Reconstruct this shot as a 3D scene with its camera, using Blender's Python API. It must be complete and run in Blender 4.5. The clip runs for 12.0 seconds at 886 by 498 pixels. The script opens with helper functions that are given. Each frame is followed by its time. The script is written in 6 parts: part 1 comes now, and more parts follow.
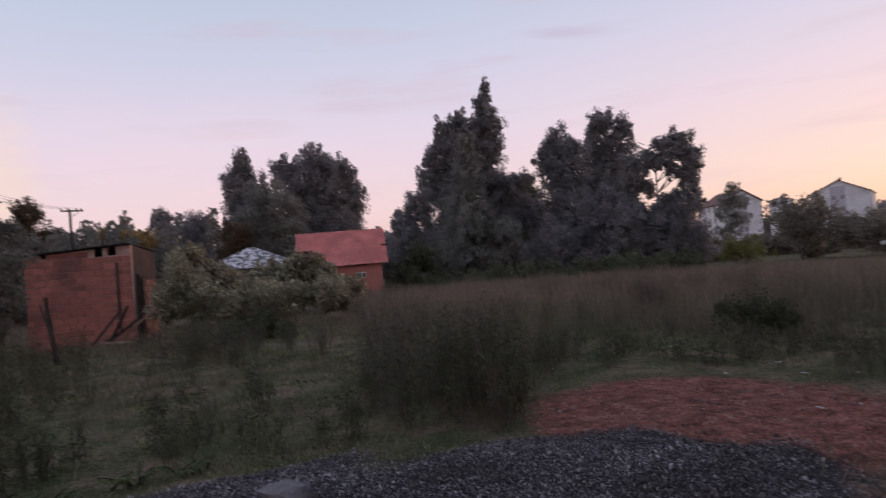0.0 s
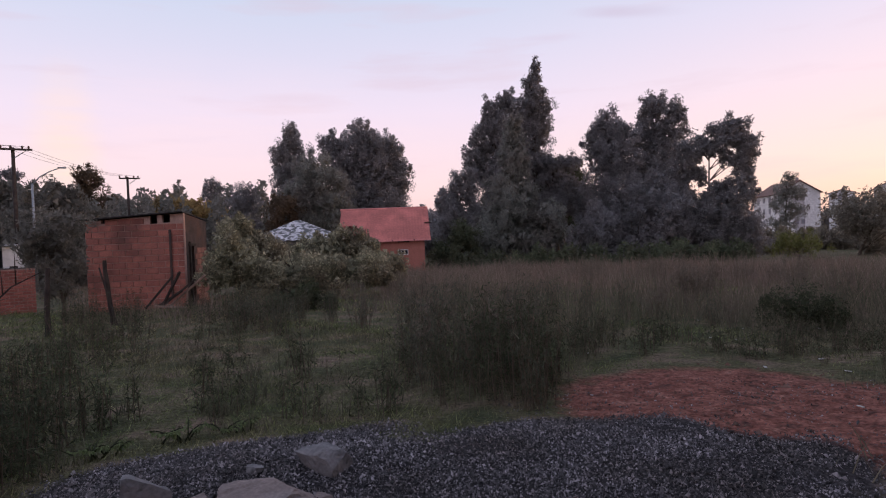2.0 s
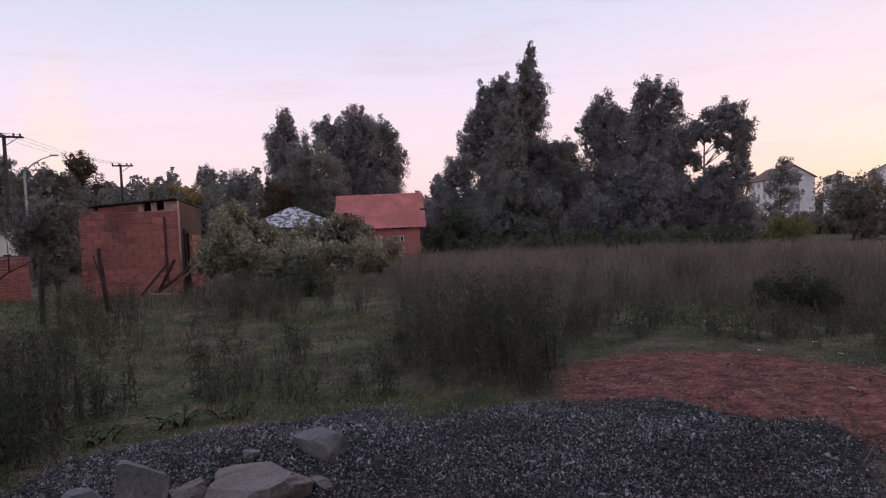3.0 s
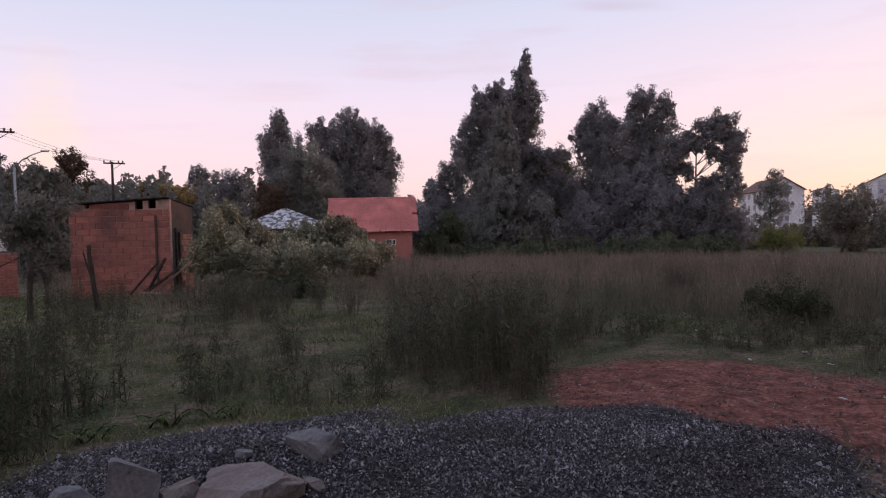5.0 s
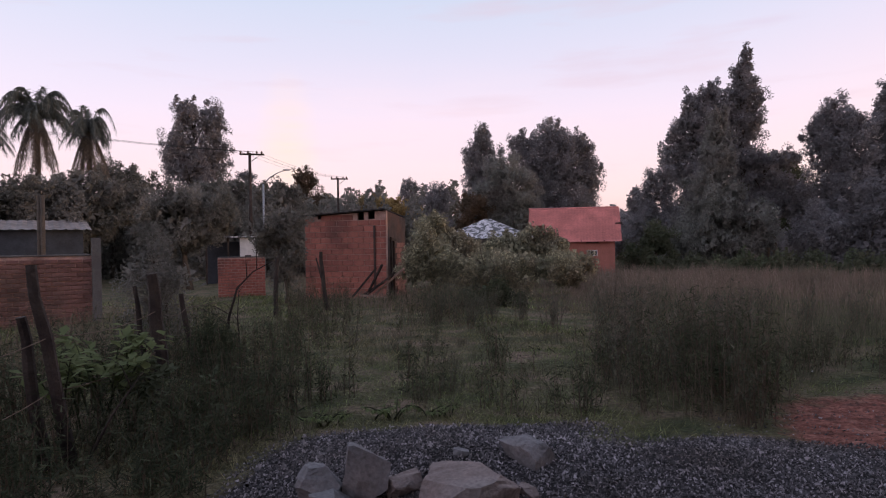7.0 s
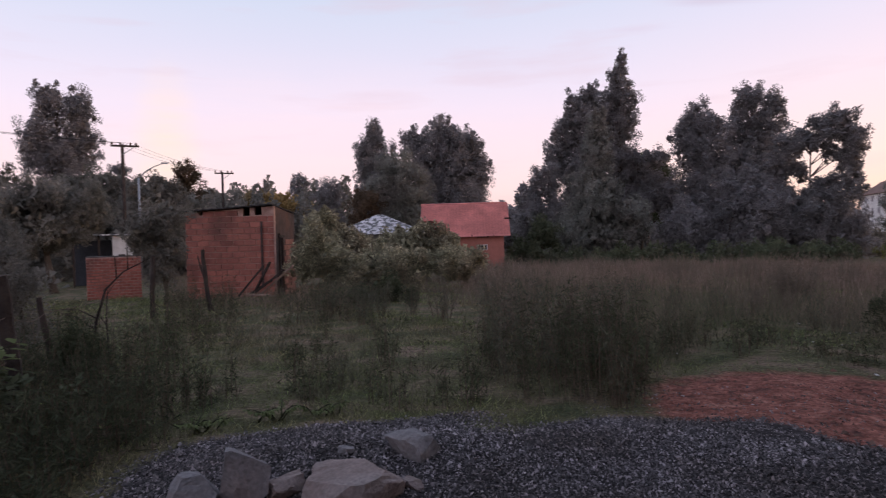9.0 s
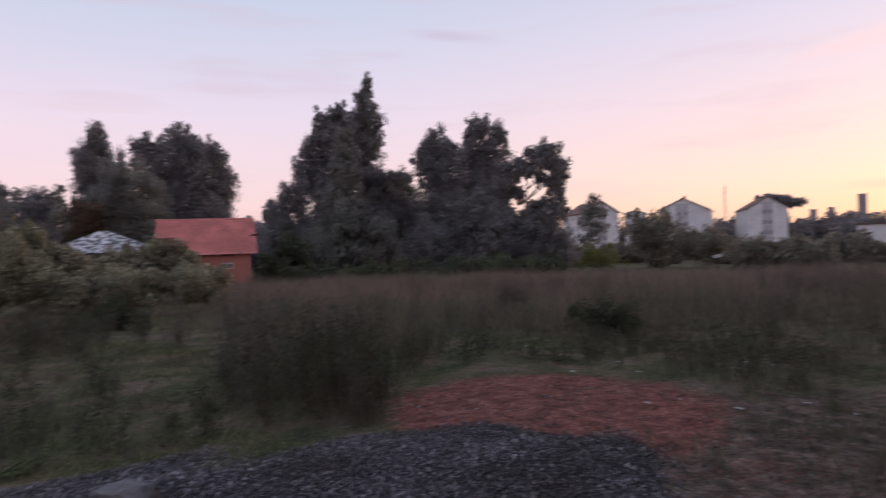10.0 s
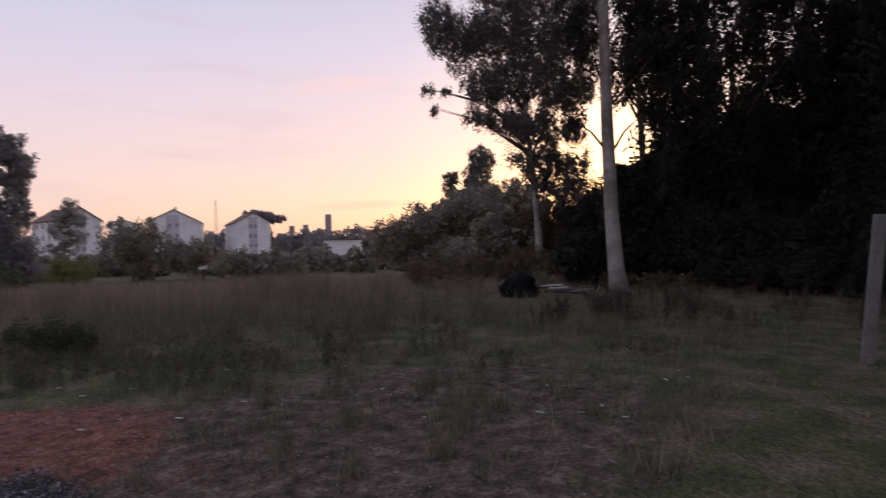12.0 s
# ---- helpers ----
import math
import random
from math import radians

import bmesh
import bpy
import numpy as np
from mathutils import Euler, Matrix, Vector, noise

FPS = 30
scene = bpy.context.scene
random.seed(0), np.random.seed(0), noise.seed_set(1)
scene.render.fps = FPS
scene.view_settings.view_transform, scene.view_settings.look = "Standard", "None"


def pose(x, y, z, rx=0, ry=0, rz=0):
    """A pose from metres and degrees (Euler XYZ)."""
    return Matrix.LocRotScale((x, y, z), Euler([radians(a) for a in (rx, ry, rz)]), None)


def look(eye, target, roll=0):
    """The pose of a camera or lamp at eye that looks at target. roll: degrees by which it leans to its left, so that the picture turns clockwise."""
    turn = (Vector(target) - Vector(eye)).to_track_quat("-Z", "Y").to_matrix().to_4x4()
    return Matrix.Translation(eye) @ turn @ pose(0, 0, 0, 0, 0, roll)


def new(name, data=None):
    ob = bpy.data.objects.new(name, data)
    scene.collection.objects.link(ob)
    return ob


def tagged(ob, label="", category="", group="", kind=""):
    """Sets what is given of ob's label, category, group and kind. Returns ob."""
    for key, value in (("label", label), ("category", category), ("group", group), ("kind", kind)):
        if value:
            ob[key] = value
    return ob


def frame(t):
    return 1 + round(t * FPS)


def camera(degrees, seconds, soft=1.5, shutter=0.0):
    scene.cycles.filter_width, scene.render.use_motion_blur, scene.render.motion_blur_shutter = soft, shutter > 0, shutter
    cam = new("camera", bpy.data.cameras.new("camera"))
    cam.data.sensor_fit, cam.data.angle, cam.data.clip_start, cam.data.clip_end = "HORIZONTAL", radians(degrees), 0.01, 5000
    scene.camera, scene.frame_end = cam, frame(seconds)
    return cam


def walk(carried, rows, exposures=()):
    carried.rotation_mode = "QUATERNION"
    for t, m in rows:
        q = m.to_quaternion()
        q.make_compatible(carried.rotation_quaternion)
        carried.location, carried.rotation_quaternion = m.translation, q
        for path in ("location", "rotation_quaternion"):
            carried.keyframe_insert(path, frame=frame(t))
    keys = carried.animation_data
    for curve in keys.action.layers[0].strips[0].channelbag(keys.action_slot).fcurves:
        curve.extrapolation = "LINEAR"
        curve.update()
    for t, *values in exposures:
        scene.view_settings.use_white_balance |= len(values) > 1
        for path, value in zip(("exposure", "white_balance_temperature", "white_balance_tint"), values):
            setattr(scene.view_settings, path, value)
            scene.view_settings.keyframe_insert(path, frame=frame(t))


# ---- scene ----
EXPOSURES = [(0, -0.15, 6500, 16), (0.6, -0.08, 6550, 20), (1.5, 0.02, 6500, 18), (3.5, 0.08, 6500, 16), (5.5, 0.05, 6550, 17), (6.5, 0.13, 6580, 17), (9, 0.12, 6550, 16), (9.5, 0.02, 6500, 16), (10, -0.05, 6500, 16), (10.5, -0.16, 6500, 16), (11, -0.25, 6500, 16), (11.5, -0.24, 6500, 16), (12, -0.16, 6500, 16)]
cam = camera(71.4, 12.0, soft=1.1, shutter=0.4)
# seconds, eye x y z, yaw to the left, pitch, lean
PATH = [
    (0, -0.056, 0.098, 1.61, 0.01, 0.6, -4.61),
    (0.5, -0.022, 0.065, 1.6, 5.71, 2.09, -4.91),
    (1, -0.03, 0.045, 1.603, 5.13, 0.26, -3.35),
    (1.5, -0.021, 0.007, 1.611, 4.38, -0.66, -2.99),
    (2, -0.027, -0.001, 1.611, 4.09, -1.06, -2.25),
    (2.5, -0.029, -0.01, 1.604, 4.11, -1.86, -2.47),
    (3, -0.025, 0.003, 1.598, 3.73, -2.33, -2.53),
    (3.5, -0.028, 0.015, 1.595, 3.19, -2.59, -2.33),
    (3.7, -0.028, 0.015, 1.595, 2.69, -2.61, -2.33),
    (5.3, -0.085, -0.004, 1.575, 3.44, -1.7, -0.8),
    (5.5, -0.099, -0.009, 1.567, 7.16, -1.63, -1.27),
    (6, -0.128, -0.005, 1.582, 12.25, -2.52, -0.98),
    (6.5, -0.161, -0.055, 1.582, 21.58, -1.45, -1.21),
    (7, -0.158, -0.05, 1.587, 21.21, -0.62, -0.9),
    (7.2, -0.158, -0.05, 1.587, 20.51, -0.37, -0.9),
    (8.8, -0.101, -0.011, 1.577, 12.26, -1.22, -1.46),
    (9, -0.101, -0.011, 1.577, 11.36, -1.22, -1.46),
    (9.5, -0.046, -0.007, 1.595, 1.34, -1.13, -1.81),
    (10, 0.005, -0.01, 1.626, -11.51, -0.37, -1.84),
    (10.5, 0.234, -0.081, 1.597, -25.31, 1.17, -2.14),
    (11, 0.342, -0.092, 1.619, -40.29, 0.36, -2.91),
    (11.5, 0.377, -0.241, 1.594, -48.77, 0.43, -2.1),
    (12, 0.407, -0.183, 1.592, -56.26, -0.46, -1.13),
]


def aimed(x, y, z, yaw, pitch, lean):
    a, b = radians(yaw), radians(pitch)
    return look((x, y, z), (x - math.sin(a) * math.cos(b), y + math.cos(a) * math.cos(b), z + math.sin(b)), lean)


walk(cam, [(r[0], aimed(*r[1:])) for r in PATH], EXPOSURES)

# ---- world and light ----
SUN_AZ = radians(-73)      # to the left of +y
SUN_EL = radians(3.0)
SUN_DIR = Vector((-math.sin(SUN_AZ) * math.cos(SUN_EL), math.cos(SUN_AZ) * math.cos(SUN_EL), math.sin(SUN_EL)))


def build_world():
    w = bpy.data.worlds.new("evening_sky")
    scene.world = w
    w.use_nodes = True
    nt = w.node_tree
    nt.nodes.clear()
    N, L = nt.nodes.new, nt.links.new

    def math_node(op, a, b=None):
        n = N("ShaderNodeMath")
        n.operation = op
        if op == "MULTIPLY_ADD":
            n.inputs[2].default_value = 0.5
        for i, v in enumerate((a, b)):
            if v is None:
                continue
            if isinstance(v, (int, float)):
                n.inputs[i].default_value = v
            else:
                L(v, n.inputs[i])
        return n.outputs[0]

    def ramp(fac, stops):
        n = N("ShaderNodeValToRGB")
        e = n.color_ramp.elements
        while len(e) < len(stops):
            e.new(0.5)
        for el, (p, c) in zip(e, stops):
            el.position, el.color = p, (*c, 1)
        L(fac, n.inputs[0])
        return n.outputs[0]

    def mix(fac, a, b, mode="MIX"):
        n = N("ShaderNodeMix")
        n.data_type, n.blend_type = "RGBA", mode
        if isinstance(fac, (int, float)):
            n.inputs["Factor"].default_value = fac
        else:
            L(fac, n.inputs["Factor"])
        for k, v in (("A", a), ("B", b)):
            if isinstance(v, tuple):
                n.inputs[[i for i, s in enumerate(n.inputs) if s.name == k and s.type == "RGBA"][0]].default_value = (*v, 1)
            else:
                L(v, n.inputs[[i for i, s in enumerate(n.inputs) if s.name == k and s.type == "RGBA"][0]])
        return [o for o in n.outputs if o.type == "RGBA"][0]

    tc = N("ShaderNodeTexCoord")
    sep = N("ShaderNodeSeparateXYZ")
    L(tc.outputs["Generated"], sep.inputs[0])
    z = sep.outputs["Z"]
    # base: from pink haze at the horizon up to pale blue
    base = ramp(z, [(0.0, (0.84, 0.56, 0.58)), (0.07, (0.92, 0.68, 0.73)), (0.20, (0.82, 0.72, 0.86)), (0.36, (0.60, 0.67, 0.82)), (0.55, (0.46, 0.53, 0.70)), (1.0, (0.34, 0.41, 0.56))])
    # warm side towards the sunset
    dot = N("ShaderNodeVectorMath")
    dot.operation = "DOT_PRODUCT"
    L(tc.outputs["Generated"], dot.inputs[0])
    dot.inputs[1].default_value = (-math.sin(SUN_AZ), math.cos(SUN_AZ), 0.10)
    side = ramp(dot.outputs["Value"], [(0.0, (0, 0, 0)), (0.35, (0.12, 0.12, 0.12)), (0.8, (0.75, 0.75, 0.75)), (1.0, (1, 1, 1))])
    warm = ramp(z, [(0.0, (0.96, 0.60, 0.42)), (0.08, (1.0, 0.70, 0.57)), (0.18, (0.95, 0.68, 0.68)), (0.30, (0.78, 0.68, 0.80)), (0.55, (0.50, 0.51, 0.66)), (1.0, (0.34, 0.41, 0.56))])
    low = ramp(z, [(0.0, (1, 1, 1)), (0.5, (0.75, 0.75, 0.75)), (1.0, (0.3, 0.3, 0.3))])
    sky = mix(math_node("MULTIPLY", side, low), base, warm)
    # glow where the sun goes down
    glow = ramp(dot.outputs["Value"], [(0.0, (0, 0, 0)), (0.93, (0, 0, 0)), (0.985, (0.16, 0.08, 0.01)), (1.0, (0.95, 0.60, 0.22))])
    sky = mix(1.0, sky, glow, "ADD")
    # thin evening clouds
    mp = N("ShaderNodeMapping")
    mp.inputs["Scale"].default_value = (2.2, 2.2, 15.0)
    L(tc.outputs["Generated"], mp.inputs[0])
    nz = N("ShaderNodeTexNoise")
    nz.inputs["Scale"].default_value, nz.inputs["Detail"].default_value, nz.inputs["Roughness"].default_value = 1.6, 5, 0.5
    L(mp.outputs[0], nz.inputs["Vector"])
    cl = ramp(nz.outputs["Fac"], [(0.0, (0, 0, 0)), (0.56, (0, 0, 0)), (0.75, (0.45, 0.45, 0.45))])
    sky = mix(cl, sky, (0.70, 0.52, 0.60))
    # darker dusk sky away from the sunset
    back = N("ShaderNodeVectorMath")
    back.operation = "DOT_PRODUCT"
    L(tc.outputs["Generated"], back.inputs[0])
    back.inputs[1].default_value = (0.2, 0.98, 0.0)
    dusk = ramp(math_node("MULTIPLY_ADD", back.outputs["Value"], 0.5), [(0.0, (1.0, 0.97, 1.0)), (0.5, (1.0, 1.0, 1.0)), (0.75, (1, 1, 1))])
    sky = mix(1.0, sky, dusk, "MULTIPLY")

    def streak(az, el, wide, high, colour, amount, tilt=0.0):
        """A soft cloud streak at an azimuth and height, sizes as parts of a radian."""
        a, b = radians(az), radians(el)
        right = Vector((math.cos(a), math.sin(a), 0))
        ahead = Vector((-math.sin(a) * math.cos(b), math.cos(a) * math.cos(b), math.sin(b)))
        up = right.cross(ahead)
        terms = []
        for v, s in ((right * math.cos(tilt) + up * math.sin(tilt), wide), (up * math.cos(tilt) - right * math.sin(tilt), high)):
            d = N("ShaderNodeVectorMath")
            d.operation = "DOT_PRODUCT"
            L(tc.outputs["Generated"], d.inputs[0])
            d.inputs[1].default_value = v / s
            terms.append(math_node("POWER", math_node("ABSOLUTE", d.outputs["Value"]), 2.0))
        f = math_node("POWER", math_node("MAXIMUM", math_node("SUBTRACT", 1.0, math_node("ADD", *terms)), 0.0), 1.6)
        n2 = N("ShaderNodeTexNoise")
        n2.inputs["Scale"].default_value, n2.inputs["Detail"].default_value = 4.0, 3
        L(mp.outputs[0], n2.inputs["Vector"])
        f = math_node("MULTIPLY", math_node("MAXIMUM", f, 0.0), math_node("MULTIPLY", n2.outputs["Fac"], amount * 1.6))
        front = N("ShaderNodeVectorMath")
        front.operation = "DOT_PRODUCT"
        L(tc.outputs["Generated"], front.inputs[0])
        front.inputs[1].default_value = ahead
        f = math_node("MULTIPLY", f, math_node("GREATER_THAN", front.outputs["Value"], 0.0))
        return mix(f, sky, colour)

    sky = streak(-13.2, 18.6, 0.10, 0.012, (0.62, 0.55, 0.68), 0.75, -0.12)
    sky = streak(-6.5, 17.2, 0.06, 0.006, (0.68, 0.60, 0.74), 0.5, -0.05)
    sky = streak(-48.6, 3.7, 0.10, 0.010, (0.74, 0.50, 0.48), 0.8, 0.03)
    sky = streak(-47.0, 14.5, 0.13, 0.018, (1.0, 0.66, 0.66), 0.6, 0.12)
    sky = streak(25.0, 8.0, 0.60, 0.16, (1.0, 0.76, 0.80), 0.35)
    sky = streak(35.2, 7.5, 0.055, 0.15, (1.0, 0.76, 0.60), 0.60)
    # clear-air sky of the low sun
    ns = N("ShaderNodeTexSky")
    ns.sky_type, ns.sun_disc, ns.sun_elevation, ns.sun_rotation = "NISHITA", False, SUN_EL, -SUN_AZ
    sky = mix(0.06, sky, ns.outputs[0])
    bg = N("ShaderNodeBackground")
    bg.inputs["Strength"].default_value = 1.0
    L(sky, bg.inputs[0])
    out = N("ShaderNodeOutputWorld")
    L(bg.outputs[0], out.inputs[0])


build_world()
sun_data = bpy.data.lights.new("sun", "SUN")
sun_data.energy, sun_data.angle, sun_data.color = 0.5, radians(6), (1.0, 0.72, 0.45)
sun = new("sun", sun_data)
sun.rotation_mode = "QUATERNION"
sun.rotation_quaternion = SUN_DIR.to_track_quat("Z", "Y")
sun.location = (60, 20, 30)

# ---- materials ----


def material(name, base, rough=0.8, vary=0.25, scale=4.0, second=None, bump=0.3, bump_scale=40.0, metal=0.0, island=0.0, per_object=0.0, translucent=0.0, stain=None, stain_at=(0.5, 0.7), stain_scale=1.0, spec=0.3, world=False):
    """A procedural surface: base colour with broad and fine variation, an optional second colour in patches, and relief."""
    m = bpy.data.materials.new(name)
    m.use_nodes = True
    nt = m.node_tree
    N, L = nt.nodes.new, nt.links.new
    b = nt.nodes["Principled BSDF"]
    b.inputs["Roughness"].default_value, b.inputs["Metallic"].default_value = rough, metal
    b.inputs["Specular IOR Level"].default_value = spec
    tc = N("ShaderNodeTexCoord")
    geo = N("ShaderNodeNewGeometry")

    def noise_tex(s, detail=4):
        n = N("ShaderNodeTexNoise")
        n.inputs["Scale"].default_value, n.inputs["Detail"].default_value = s, detail
        L(geo.outputs["Position"] if world else tc.outputs["Object"], n.inputs["Vector"])
        return n.outputs["Fac"]

    def ramp(fac, stops):
        n = N("ShaderNodeValToRGB")
        e = n.color_ramp.elements
        while len(e) < len(stops):
            e.new(0.5)
        for el, (p, c) in zip(e, stops):
            el.position, el.color = p, (*c, 1)
        L(fac, n.inputs[0])
        return n.outputs[0]

    def mixed(fac, a, c, mode="MIX"):
        n = N("ShaderNodeMix")
        n.data_type, n.blend_type = "RGBA", mode
        if isinstance(fac, float):
            n.inputs[0].default_value = fac
        else:
            L(fac, n.inputs[0])
        L(a, n.inputs[6])
        if isinstance(c, tuple):
            n.inputs[7].default_value = (*c, 1)
        else:
            L(c, n.inputs[7])
        return n.outputs[2]

    lo, hi = tuple(c * (1 - vary) for c in base), tuple(min(1, c * (1 + vary)) for c in base)
    col = ramp(noise_tex(scale), [(0.3, lo), (0.7, hi)])
    if second:
        patch = ramp(noise_tex(scale * 0.37, 5), [(0.45, (0, 0, 0)), (0.62, (1, 1, 1))])
        col = mixed(patch, col, second)
    fine = ramp(noise_tex(scale * 9), [(0.25, (0.72, 0.72, 0.72)), (0.75, (1.18, 1.18, 1.18))])
    col = mixed(1.0, col, fine, "MULTIPLY")
    if stain:
        patch = ramp(noise_tex(stain_scale, 6), [(stain_at[0], (0, 0, 0)), (stain_at[1], (1, 1, 1))])
        col = mixed(patch, col, stain)
    if island:
        g = N("ShaderNodeNewGeometry")
        v = ramp(g.outputs["Random Per Island"], [(0.0, (1 - island * 0.8,) * 3), (0.7, (1 - island * 0.1,) * 3), (1.0, (1 + island * 1.4,) * 3)])
        col = mixed(1.0, col, v, "MULTIPLY")
    if per_object:
        o = N("ShaderNodeObjectInfo")
        v = ramp(o.outputs["Random"], [(0.0, (1 - per_object,) * 3), (1.0, (1 + per_object * 0.8,) * 3)])
        col = mixed(1.0, col, v, "MULTIPLY")
    L(col, b.inputs["Base Color"])
    if bump:
        bn = N("ShaderNodeBump")
        bn.inputs["Strength"].default_value, bn.inputs["Distance"].default_value = bump, 0.02
        L(noise_tex(bump_scale), bn.inputs["Height"])
        L(bn.outputs[0], b.inputs["Normal"])
    if translucent:
        t = N("ShaderNodeBsdfTranslucent")
        L(col, t.inputs["Color"])
        s = N("ShaderNodeMixShader")
        s.inputs[0].default_value = translucent
        out = nt.nodes["Material Output"]
        L(b.outputs[0], s.inputs[1])
        L(t.outputs[0], s.inputs[2])
        L(s.outputs[0], out.inputs[0])
    return m


def leaf_mat(name, base, second=None, island=0.22):
    return material(name, base, rough=0.85, vary=0.25, scale=0.7, second=second, bump=0, island=island, translucent=0.42, spec=0.12)


